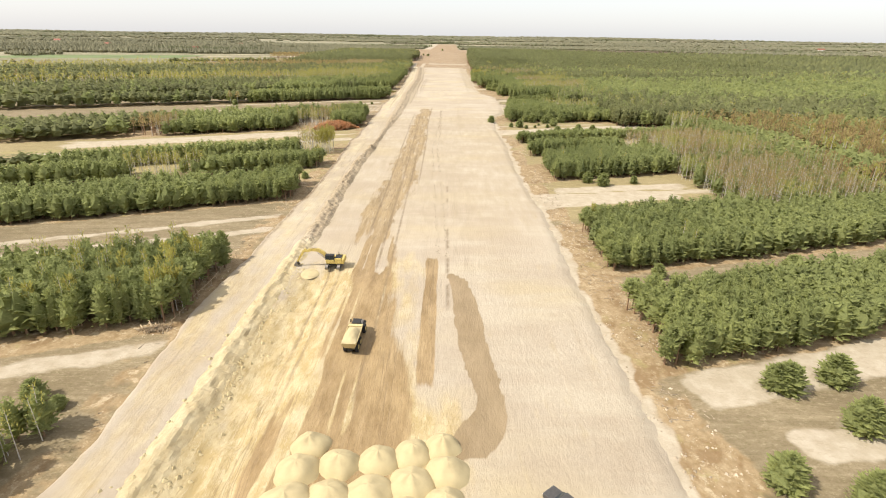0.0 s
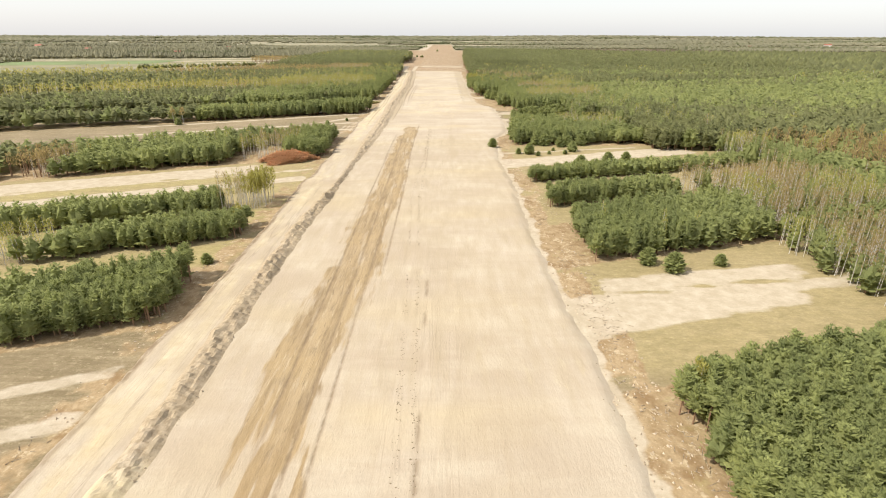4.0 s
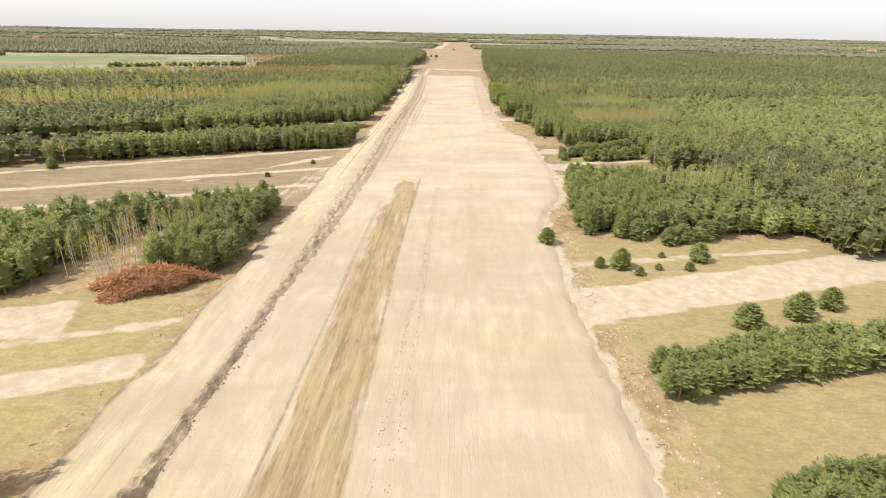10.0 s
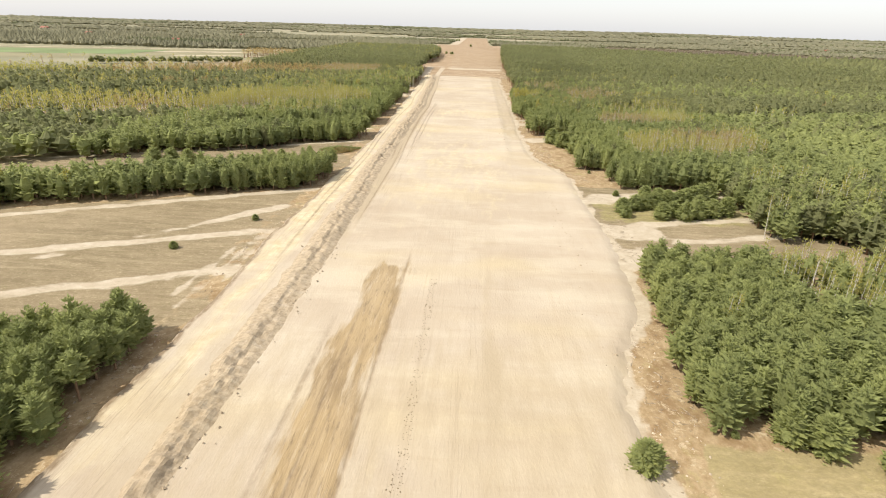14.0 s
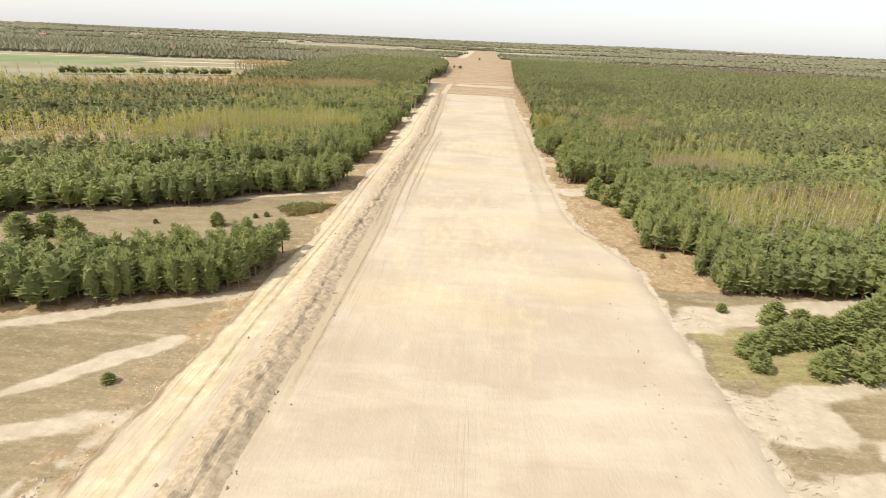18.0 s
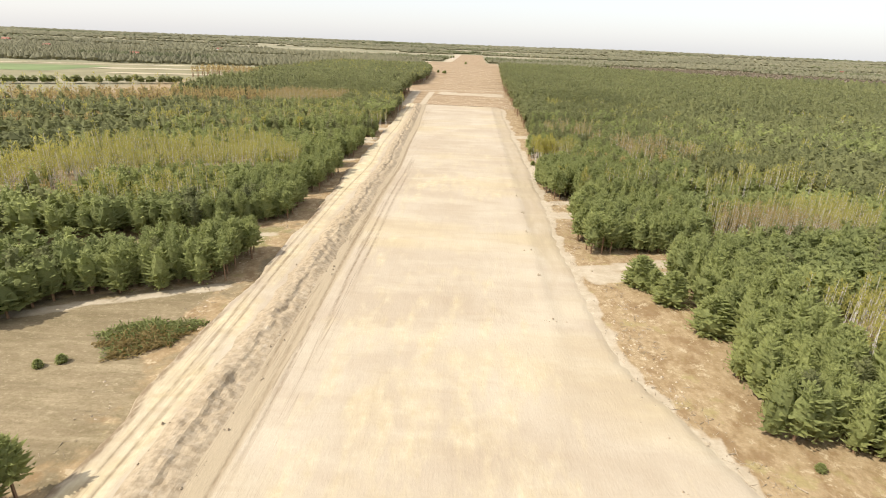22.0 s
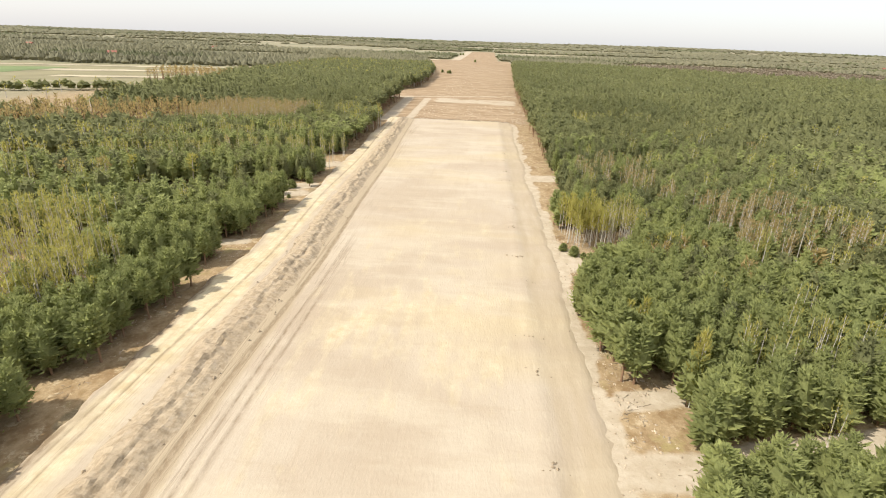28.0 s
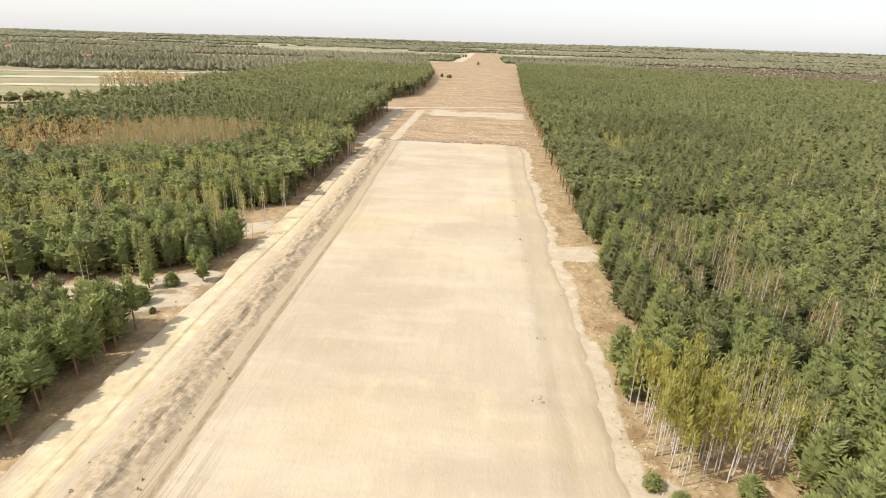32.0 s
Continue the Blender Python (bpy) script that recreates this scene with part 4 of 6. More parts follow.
    grow(west & (v > 645) & (v < 667) & (lx > -46), 0.02, 0.03, 0.8)
    grow(west & (v > 653) & (v < 667) & (lx <= -46), 0.22, 0.12, 1.3)
    grow(west & (v > 667) & (v < 729) & (lx < -3.5), 1, 0.02, 1.40)
    grow(west & (v > 691) & (v < 710) & (lx < -14), 0.06, 0.32, 1.15)
    grow(west & (v > 683) & (v < 712) & (lx >= -14), 0, 0.06, 1.3)
    grow(west & (v > 729) & (v < 772) & (lx < -4), 0.97, 0.05, 1.45)
    grow(west & (v > 729) & (v < 738) & (lx < -20), 0.10, 0.6, 1.3)
    grow(west & (v > 772) & (v < 838) & (lx < -3), 0.85, 0.3, 1.5)
    grow(west & (v > 776) & (v < 836) & (lx < -42), 0.16, 1.0, 1.4)
    grow(west & (v >= 838) & (lx < -3), 0.95, 0.12, 1.55)
    grow(west & (v > 838) & (v < 846) & (lx < -40), 0, 0, 1)
    grow(west & (v > 846) & (x < -130), 0.5, 0.6, 1.4)
    grow(west & (y > 800) & (lx < -7), 0.97, 0.06, 1.55 + 0.6 * step(y + j * 6, 740, 880))
    sl = y - 0.33 * (x + 300)
    grow(west & (v > 838) & (x < -215), 0, 0.02, 1)
    hedge = y - 0.55 * (x + 320)
    grow(west & (x < -222) & (x > -420) & (hedge > 880) & (hedge < 892) & (vnoise(x, y, 0.06, 58) > 0.3), 0.9, 0.1, 1.15)
    grow(west & (x < -238) & (sl > 925), 0, 0, 1)
    grow(west & (x < -238) & (x > -310) & (y > 1000) & (y < 1060), 0, 1, 1.5)
    grow(west & (y > 1040) & (x > -260), 0.75, 0.35, 1.7)
    grow(west & (y > 1450), 0, 0, 1)
    grow(west & (v > 470) & (v < 488) & (lx < -75), 0.9, 0.05, 1.3)
    east = rx > -9
    grow(east & (rx > 0) & (w > 72) & (w < 91), 1, 0, 0.95)
    grow(east & (rx > 0) & (w > 105) & (w < 134) & (rx > 1), 1, 0.02, 0.9)
    grow(east & (w > 128) & (w < 176) & (rx > 49), 0.25, 0.95, 1.0)
    grow(east & (w > 179) & (w < 204) & (rx > 3), 1, 0.05, 1.05)
    grow(east & (w > 181) & (w < 214) & (rx > 50), 0.2, 0.95, 1.15)
    grow(east & (w > 219) & (w < 227) & (rx > 1) & (rx < 43), 1, 0, 0.85)
    grow(east & (w > 219) & (w < 229) & (rx >= 43), 0.1, 0.9, 0.9)
    grow(east & (rx > 0) & (w > 246) & (w < 254) & (rx > 0), 1, 0, 0.7)
    grow(east & (w > 150) & (w < 290) & (rx > 90), 0.9, 0.15, 1.2)
    grow(east & (w > 150) & (w < 290) & (rx > 84) & (vnoise(x, y, 0.03, 60) > 0.52), 0.3, 0.8, 1.2)
    grow((rx > -5) & (y > 313) & (y < 362) & (rx > 1.5 + np.clip((y - 315) * 0.13, 0, 9)), 1, 0.04, 1.08, True)
    grow(east & (y > 340) & (y < 364) & (rx > 30), 0.4, 0.6, 1.0)
    grow(east & (y > 300) & (rx > 60), 0.97, 0.06, 1.5)
    # bushy pines on grass, then the stand behind them
    grow(east & (y > 384) & (y < 425) & (rx > 46), 0.9, 0.1, 1.4)
    edge_n = np.interp(y, (424, 436, 447, 451, 468, 474, 500), (18, 17, 17, 9.5, 9.5, 14, 15))
    grow(east & (y > 426) & (w < 505) & (rx > edge_n), 1, 0.01, 1.32)
    grow(east & (y > 439) & (y < 448) & (rx < 19), 0, 0, 1)
    grow(east & (w > 440) & (w < 474) & (rx > 30) & (rx < 82), 0.12, 1.0, 1.25)
    grow(east & (w > 474) & (w < 506) & (rx > 60), 1, 0.1, 1.4)
    grow(east & (w >= 505) & (w < 512.5), 0, 0, 1)
    grow(east & (w > 512.5) & (w < 539.5) & (rx > -2.5), 1, 0.03, 1.32)
    grow(east & (w > 505) & (w < 526) & (rx > 31) & (rx < 78), 0.06, 1.0, 1.2)
    grow(east & (w >= 539.5) & (w < 561), 0, 0.02, 1)
    grow(east & (w > 547.5) & (w < 557) & (rx > 2.5), 1, 0.04, 1.3)
    grow(east & (w > 561) & (rx > -5), 1, 0.05, 1.35)
    grow(east & (w > 555) & (w < 561) & (rx >= 12) & (rx < 44), 0.2, 0.6, 1.2)
    grow(east & (w > 539.5) & (w < 561.5) & (rx < 3), 0, 0, 1)
    grow(east & (w > 548) & (w < 560) & (rx > 40) & (rx < 90), 0.35, 0.8, 1.3)
    grow(east & (w > 530) & (rx > 84), 1, 0.04, 1.6)
    grow(east & (w > 560) & (rx > 50), 1, 0.05, 1.6)
    grow(east & (w > 588) & (w < 624) & (rx > 30) & (rx < 66), 0.25, 0.75, 1.35)
    grow(east & (y > 634) & (rx < 2), 0, 0, 1)
    grow(east & (y > 634) & (rx >= 2), 0.98, 0.08, 1.45 + 0.4 * step(y + j * 6, 690, 860))
    grow(east & (y > 560) & (vnoise(x, y, 0.05, 68) > 0.80) & (pine > 0), 0.45, 0.5, 1.4)
    grow(east & (y > 586) & (y < 619) & (rx < np.minimum(-3 + (y - 592) * 0.9, 12)), 0.0, 0, 0.6)
    grow(east & (y > 615.5) & (y < 629) & (rx > -4) & (rx < 14), 0.0, 1.0, 1.2)
    grow(east & (y > 692) & (y < 711) & (rx > 24) & (rx < 40), 0.05, 0.1, 0.8)
    grow(east & (y > 677) & (y < 692) & (rx < 5), 0, 0, 1)
    grow(east & (y > 648) & (y < 684) & (rx > 5) & (rx < 28), 0.55, 0.4, 1.4)
    grow(east & (y > 800) & (rx > 2), 1, 0.04, 1.55 + 0.6 * step(y + j * 6, 690, 880))
    grow(east & (y > np.interp(x, (60, 150, 300, 480, 900), (1540, 1500, 1460, 1290, 1230)) + j * 8), 0, 0, 1)
    corridor = (x > corridor_left(y) - 3) & (x < corridor_right(y)) & (y > 795)
    grow(corridor, 0, 0, 1)
    return pine, birch, tall, coarse


def leafless(x, y):
    """Where the broad-leaved trees are still bare and brown."""
    v = y - 0.4 * (x + 42)
    bare = (x > 54) & (x < 93) & (y > 600) & (y < 642) | (x > 40) & (x < 64) & (y > 646) & (y < 686) | (x < -84) & (x > -260) & (v > 774) & (v < 838)
    bare |= (x > 70) & (x < 112) & (y > 464) & (y < 503) & (vnoise(x, y, 0.1, 69) > 0.45) | (x < -126) & (x > -142) & (v > 286) & (v < 312)
    bare |= (x < -41) & (x > -58) & (v > 217) & (v < 233) & (vnoise(x, y, 0.3, 65) > 0.42)
    bare |= (x < -54) & (x > -76) & (v > 286) & (v < 318) & (vnoise(x, y, 0.2, 66) > 0.55)
    bare |= (x > 70) & (y > 130) & (y < 320) & (vnoise(x, y, 0.06, 70) > 0.32) | (x < -230) & (y > 990)
    return bare | (vnoise(x, y, 0.025, 67) > 0.84) & (y > 200)


SINGLE_PINES, SINGLE_BIRCHES = [], []


def plant():
    """Young stands on a close grid, grown ones on a wide grid."""
    heaps = {key: [] for key in ("edge", "young", "young_middle", "grown", "grown_middle", "grown_back", "tall", "far", "farther", "aside", "birch", "birch_far")}
    dull_heaps = {key: [] for key in heaps}
    zones = ((-62, -40, 22, 720, 1.85, 2.65, "young", "grown", "birch"), (27.5, 62, 40, 720, 1.85, 2.65, "young", "grown", "birch"),
             (-92, -62, 40, 860, 2.4, 3.2, "young_middle", "grown_middle", "birch"), (62, 96, 60, 860, 2.4, 3.2, "young_middle", "grown_middle", "birch"),
             (-132, -92, 40, 860, 2.4, 3.4, "young_middle", "grown_back", "birch"), (96, 132, 60, 860, 2.4, 3.5, "young_middle", "grown_back", "birch"),
             (-60, -44, 720, 1300, 4, 3.4, "far", "tall", "birch_far"), (30, 60, 720, 1300, 4, 3.4, "far", "tall", "birch_far"), (-60, -44, 1300, 1520, 5, 5, "far", "far", "birch_far"), (30, 60, 1300, 1560, 5, 5, "far", "far", "birch_far"),
             (-250, -132, 60, 900, 4.2, 4.9, "far", "far", "birch_far"), (132, 250, 100, 900, 4.4, 4.9, "far", "far", "birch_far"), (-132, -60, 860, 1300, 4, 4.6, "far", "far", "birch_far"), (60, 132, 860, 1300, 4, 4.6, "far", "far", "birch_far"),
             (-250, -132, 900, 1520, 6, 5.6, "far", "far", "birch_far"), (132, 250, 900, 1560, 6, 5.4, "far", "far", "birch_far"), (-480, -250, 200, 1100, 6, 6.4, "farther", "farther", "birch_far"), (250, 480, 200, 900, 6, 6.0, "farther", "farther", "birch_far"),
             (250, 480, 900, 1560, 7, 7, "farther", "farther", "birch_far"), (480, 1050, 520, 1400, 8, 8, "aside", "aside", "birch_far"), (-900, -480, 520, 900, 8, 8, "aside", "aside", "birch_far"), (-132, -60, 1300, 1520, 5.5, 5.5, "far", "far", "birch_far"), (60, 132, 1300, 1560, 5.5, 5.5, "far", "far", "birch_far"))
    for x0, x1, y0, y1, close, wide, young, grown, birch in zones:
        for gap, into, is_grown in ((close, young, False), (wide, grown, True)):
            x, y = planting(x0, x1, y0, y1, gap)
            p, b, h, c = stand_at(x, y)
            ok = c == is_grown
            x, y, p, b, h = x[ok], y[ok], p[ok], b[ok], h[ok]
            z = ground_height(x, y)
            r = RNG.random((6, len(x)))
            tint = np.clip(vnoise(x, y, 0.03, 71) * 0.6 + r[2] * 0.85 - 0.25, 0, 1)
            hh = h * ((0.86 + 0.26 * r[3]) if is_grown else (0.92 + 0.16 * r[3])) * (0.92 + 0.16 * vnoise(x, y, 0.05, 72))
            ww = gap * (0.97 if is_grown else 1.06) / 1.75 * (0.82 + 0.36 * r[4])
            rows = np.stack([x, y, z, hh, ww, tint], 1)
            seen = np.abs(x - 5) < 0.86 * (y + 4) + 12
            hidden = (r[0] < p) & ~seen & (np.abs(x) < 240) & (y > 20) & (r[2] < 0.45 * gap / 2.6)
            heaps["aside"].extend(np.stack([x, y, z, hh, ww * 1.1, tint], 1)[hidden])
            is_p = (r[0] < p) & seen & (vnoise(x, y, 0.11, 73) > 0.03)
            # broad-leaved stems stand closer than grown pines do
            is_b = seen & (~is_p & (r[1] < b)) | (is_p & (r[1] < b * 0.35) & (gap < 4))
            leafy = rows[is_b].copy()
            leafy[:, 3] = np.minimum(leafy[:, 3], 1.45)
            leafy[:, 4] = np.clip(gap / 2.6, 0.9, 2.4)
            copies = 3 if is_grown and gap < 4 else 2 if gap < 4.5 else 1
            for c in range(copies):
                more = leafy.copy()
                more[:, :2] += RNG.normal(size=(len(more), 2)) * gap * 0.36 * (c > 0)
                more[:, 3] *= 0.86 + 0.24 * RNG.random(len(more))
                near = ((more[:, 0] > -49) & (more[:, 0] < -40) | (more[:, 0] > 30) & (more[:, 0] < 40)) & (more[:, 1] > 60) & (more[:, 1] < 640)
                for row in more[near]:
                    (SINGLE_BIRCHES if len(SINGLE_BIRCHES) < 130 else heaps[birch]).append(row)
                heaps[birch].extend(more[~near])
            edge = ((x > -49) & (x < -40) | (x > 30) & (x < 40)) & (y > 60) & (y < 640)
            for row in rows[is_p & edge]:
                outer = -46 < row[0] < 38.5 and RNG.random() < 0.8
                (SINGLE_PINES if len(SINGLE_PINES) < 295 and RNG.random() < (0.75 if is_grown else 0.16) else heaps["edge" if outer else into]).append(row)
            # tall stands, and most pines west of x -132, take the darker needles
            duller = (h + (r[5] - 0.5) * 0.22 > 1.42) | (x < -132) & (r[5] < 0.75)
            heaps[into].extend(rows[is_p & ~edge & ~duller])
            dull_heaps[into].extend(rows[is_p & ~edge & duller])
    for key, sets, label, category in (("edge", EDGE, "green pines on bare brown trunks at the plantation edge", "pine trees"), ("young", YOUNG, "dense green young pine plantation with brown trunks", "pine trees"), ("young_middle", YOUNG_MIDDLE, "dense green young pine plantation behind the road's edge", "pine trees"),
                                       ("grown", GROWN, "grown green pines with layered boughs and brown trunks", "pine trees"), ("grown_middle", GROWN_MIDDLE, "grown pine forest with rounded layered crowns", "pine trees"),
                                       ("grown_back", GROWN_BACK, "grown pine forest behind the first rows", "pine trees"), ("tall", TALL, "tall green pines on bare brown stems beside the cleared strip", "pine trees"), ("far", FAR, "dark green pine forest far from the road", "forest"), ("farther", FARTHER, "dark green pine forest at the horizon side", "forest"), ("aside", DISTANT, "green pine stands aside of the road", "forest")):
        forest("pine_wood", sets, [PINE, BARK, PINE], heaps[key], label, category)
        forest("pine_wood", sets, [DULL_PINE, BARK, DULL_PINE], dull_heaps[key], label.replace("green", "dull green"), category)
    bn, bf = np.array(heaps["birch"]), np.array(heaps["birch_far"])
    brown, brown_far = leafless(bn[:, 0], bn[:, 1]), leafless(bf[:, 0], bf[:, 1])
    forest("bare_wood", B_NEAR, [BARE, BIRCH_BARK], bn[brown], "leafless brown young trees among the pines", "bare trees")
    forest("bare_wood", B_FAR, [BARE, BARK], bf[brown_far], "leafless brown thickets in the far forest", "bare trees")
    bn, bf = bn[~brown], bf[~brown_far]
    forest("birch_wood", B_NEAR, [BIRCH, BIRCH_BARK], bn, "thin pale birches with sparse yellow-green leaves", "birch trees")
    forest("birch_wood", B_FAR, [BIRCH, BIRCH_BARK], bf, "yellow-green birch groves within the pines", "birch trees")


plant()


def pine_things():
    """Six kinds: two full young ones, two on bare stems, two round bushes down to the ground."""
    kinds = []
    for k in range(6):
        if k < 4:
            crown, stem = pine_parts(7.0, 1.8, (0.7, 1.6, 1.0, 2.5)[k], 10, 8, 3, 80, (7, 4), True, 0.58)
        else:
            crown, stem = pine_parts(7.0, 2.3, 0.10, 13, 12, 3, 240, (9, 5), True, 0.74)
        v, f, m = crown
        kinds.append((mesh_of("crown", v, f, [PINE, BARK, PINE], m, attrs=dict(tint=np.full(len(v), 0.15 + 0.12 * k))), mesh_of("trunk", *stem, [BARK])))
    return kinds


PINE_KINDS = pine_things()


def pine_tree(x, y, z, h, w, k, label, group):
    e = tagged(new("pine_tree"), label, "pine tree", group)
    e.matrix_world = Matrix.Translation((x, y, z)) @ Matrix.Rotation(x * 7.3 + y, 4, "Z") @ Matrix.Diagonal((w, w, h, 1))
    for name, me in zip(("crown", "trunk"), PINE_KINDS[k]):
        new(name, me).parent = e


for i, (x, y, z, h, w, tint) in enumerate(SINGLE_PINES):
    pine_tree(x, y, z, h, w, (1, 3)[i % 2] if -45.5 < x < 37 else i % 4, "young green pine with brown trunk at the plantation edge", "pines along the plantation edges")


def birch_things():
    kinds = []
    for k in range(5):
        (sv, sf, _), (v, f) = birch_parts(8.0, 85, 0.75)
        kinds.append((mesh_of("crown", v, f, [BIRCH], attrs=dict(tint=np.full(len(v), 0.2 * k))), mesh_of("trunk", sv, sf, [BIRCH_BARK])))
    return kinds


BIRCH_KINDS = birch_things()
BARE_KINDS = []
for k in range(2):
    (sv, sf, _), (v, f) = birch_parts(8.0, 110, 0.7)
    BARE_KINDS.append((mesh_of("crown", v, f, [BARE], attrs=dict(tint=np.full(len(v), 0.8))), mesh_of("trunk", sv, sf, [BIRCH_BARK])))
for i, (x, y, z, h, w, tint) in enumerate(SINGLE_BIRCHES):
    e = tagged(new("birch_tree"), "slim pale birch with sparse yellow-green spring leaves", "birch tree", "birches by the road")
    e.matrix_world = Matrix.Translation((x, y, z)) @ Matrix.Rotation(i * 2.4, 4, "Z") @ Matrix.Diagonal((1, 1, h, 1))
    for name, me in zip(("crown", "trunk"), BIRCH_KINDS[i % 5]):
        new(name, me).parent = e

# ---- distant woods and farms ----


def far_woods():
    """Belts of woodland that lie across the view, closing up towards the horizon."""
    rows = []
    for r0, r1, gap in ((1000, 1700, 10), (1700, 2400, 16), (2400, 3300, 26), (3300, 4750, 40)):
        x, y = planting(-3900, 3900, 900, 4800, gap)
        r = np.hypot(x, y - 300)
        ok = (r >= r0) & (r < r1) & (np.abs(x) < 0.95 * (y - 200)) & ~((x > corridor_left(y) - 6) & (x < corridor_right(y) + 6) & (y < 2750))
        belts = vnoise(x * 0.30, y, 0.0062, 81) + 0.25 * vnoise(x, y, 0.02, 82)
        ok &= belts > 0.57 - 0.17 * step(r, 2400, 3600)
        ok &= ~((x < -238) & (x > -720) & (y - 0.33 * (x + 300) > 925) & (y - 0.33 * (x + 300) < 1278))
        ok &= (y > 1540) | (x < 0) & (y > 1500) | (x < -720) | (x < -250) & (y - 0.33 * (x + 300) > 1278) | (y > 1620) & (x > 250)
        x, y = x[ok], y[ok]
        t = np.clip(vnoise(x, y, 0.004, 83) + (RNG.random(len(x)) - 0.5) * 0.4, 0, 1)
        rows.append(np.stack([x, y, ground_height(x, y) - 1, 0.95 + 0.75 * RNG.random(len(x)), gap / 3.6 * (0.5 + 0.9 * RNG.random(len(x))), t], 1))
    rows = np.concatenate(rows)
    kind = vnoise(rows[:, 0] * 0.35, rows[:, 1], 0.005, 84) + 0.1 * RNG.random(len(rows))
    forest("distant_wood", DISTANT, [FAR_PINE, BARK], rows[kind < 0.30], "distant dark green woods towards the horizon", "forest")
    # these woods carry distance haze in their base colour
    forest("distant_wood", DISTANT, [GREYWOOD, BARK], rows[kind >= 0.30], "distant leafless woods, grey-brown with haze in their colour, towards the horizon", "forest")
    # scrub on the heath beyond the forest
    x, y = planting(240, 1300, 1480, 2000, 12)
    ok = (vnoise(x * 0.4, y, 0.012, 85) > 0.38)
    x, y = x[ok], y[ok]
    forest("heath_scrub", DISTANT, [HEATH, BARK], np.stack([x, y, ground_height(x, y) - 0.5, 0.3 + 0.4 * RNG.random(len(x)), 1.0 + 1.4 * RNG.random(len(x)), RNG.random(len(x))], 1), "low brown leafless scrub on the heath", "scrub")


far_woods()


def field(x0, x1, y0, y1, colour, label, up=0.15, slope=0.33):
    """A tilled field a hand's width over the meadow, with a soft outline."""
    xs, ys = np.linspace(x0, x1, 24), np.linspace(y0, y1, 10)
    gx, gy = np.meshgrid(xs, ys)
    x = gx.ravel() + (vnoise(gx.ravel(), gy.ravel(), 0.03, 91) - 0.5) * 10
    y = gy.ravel() + slope * (gx.ravel() - x0) + (vnoise(gx.ravel(), gy.ravel(), 0.02, 92) - 0.5) * 6
    i = (np.arange(9)[:, None] * 24 + np.arange(23)).ravel()
    me = mesh_of("field", np.stack([x, y, ground_height(x, y) + up], 1), np.stack([i, i + 1, i + 25, i + 24], 1), [plain("field", colour, 1.0, vary=0.25, scale=0.02)])
    tagged(new("field", me), label, "field", kind="structure")


field(-760, -285, 810, 1120, (0.215, 0.190, 0.105), "tan and green field between woods")
field(-760, -470, 905, 1030, (0.150, 0.190, 0.075), "green young corn field between woods", 0.3)
field(-760, -300, 1068, 1084, (0.42, 0.36, 0.25), "bare pale strip of field between woods", 0.45)
field(-470, -290, 1068, 1094, (0.42, 0.36, 0.25), "bare pale strip of field between woods", 0.45)
field(-400, -290, 998, 1018, (0.40, 0.34, 0.23), "bare pale strip of field between woods", 0.45)
field(-1300, -600, 1240, 1330, (0.17, 0.17, 0.085), "green meadow between woods")
field(-1150, -420, 1400, 1480, (0.20, 0.18, 0.11), "bare tan field among distant woods")
field(-900, -160, 1750, 1850, (0.16, 0.165, 0.085), "green meadow among distant woods")
field(-2100, -700, 1950, 2100, (0.21, 0.19, 0.12), "bare tan field among distant woods")
field(260, 1350, 1500, 2000, (0.200, 0.158, 0.102), "brown heath beyond the pine forest", 0.15, -0.08)
field(480, 1050, 1462, 1484, (0.42, 0.36, 0.26), "bare pale strip of field beyond the forest", 0.3, -0.05)


def farmhouse(x, y, turn, w, d, h):
    e = thing("farmhouse", (x, y, float(ground_height(x, y))), "small white farmhouse with a red gable roof", "house", "distant farmhouses", turn=turn)
    part("wall", slab(bmesh.new(), (-w / 2, -d / 2, -1), (w / 2, d / 2, h), 0.05), WALLW, e)
    bm = bmesh.new()
    v = [bm.verts.new(p) for p in ((-w / 2 - 0.5, -d / 2 - 0.5, h), (w / 2 + 0.5, -d / 2 - 0.5, h), (w / 2 + 0.5, d / 2 + 0.5, h), (-w / 2 - 0.5, d / 2 + 0.5, h), (-w / 2 - 0.5, 0, h + d * 0.45), (w / 2 + 0.5, 0, h + d * 0.45))]
    for f in ((0, 1, 5, 4), (2, 3, 4, 5), (0, 4, 3), (1, 2, 5), (0, 3, 2, 1)):
        bm.faces.new([v[j] for j in f])
    roof = part("roof", bm, ROOFR, e)
    part("chimney", slab(bmesh.new(), (w * 0.2, -0.4, h + d * 0.2), (w * 0.2 + 0.8, 0.4, h + d * 0.6)), ROOFR, roof)
    for k in range(3):
        part("window", slab(bmesh.new(), (-w * 0.35 + k * w * 0.3, -d / 2 - 0.06, h * 0.35), (-w * 0.35 + k * w * 0.3 + 1.2, -d / 2 + 0.05, h * 0.75)), GLASS, e)


for row in ((-620, 1420, 20, 14, 9, 5), (-1000, 1700, -10, 18, 10, 5), (-700, 1960, 40, 16, 9, 5), (-1350, 2000, 0, 22, 12, 6), (1120, 2150, 15, 16, 10, 5), (1500, 2300, -20, 24, 12, 6), (1900, 2450, 10, 20, 12, 6)):
    farmhouse(*row)

# ---- lone trees and bushes ----


def lone(x, y, h, label="lone young pine bushy down to the dry ground"):
    k = 4 + int(x * 3 + y) % 2
    w = h / 7 * (2.0 if h > 2.5 else 2.3)
    pine_tree(x, y, float(ground_height(np.array([x]), np.array([y]))[0]), h / 7, w * 0.88, k, label, "lone pines in the clearings")


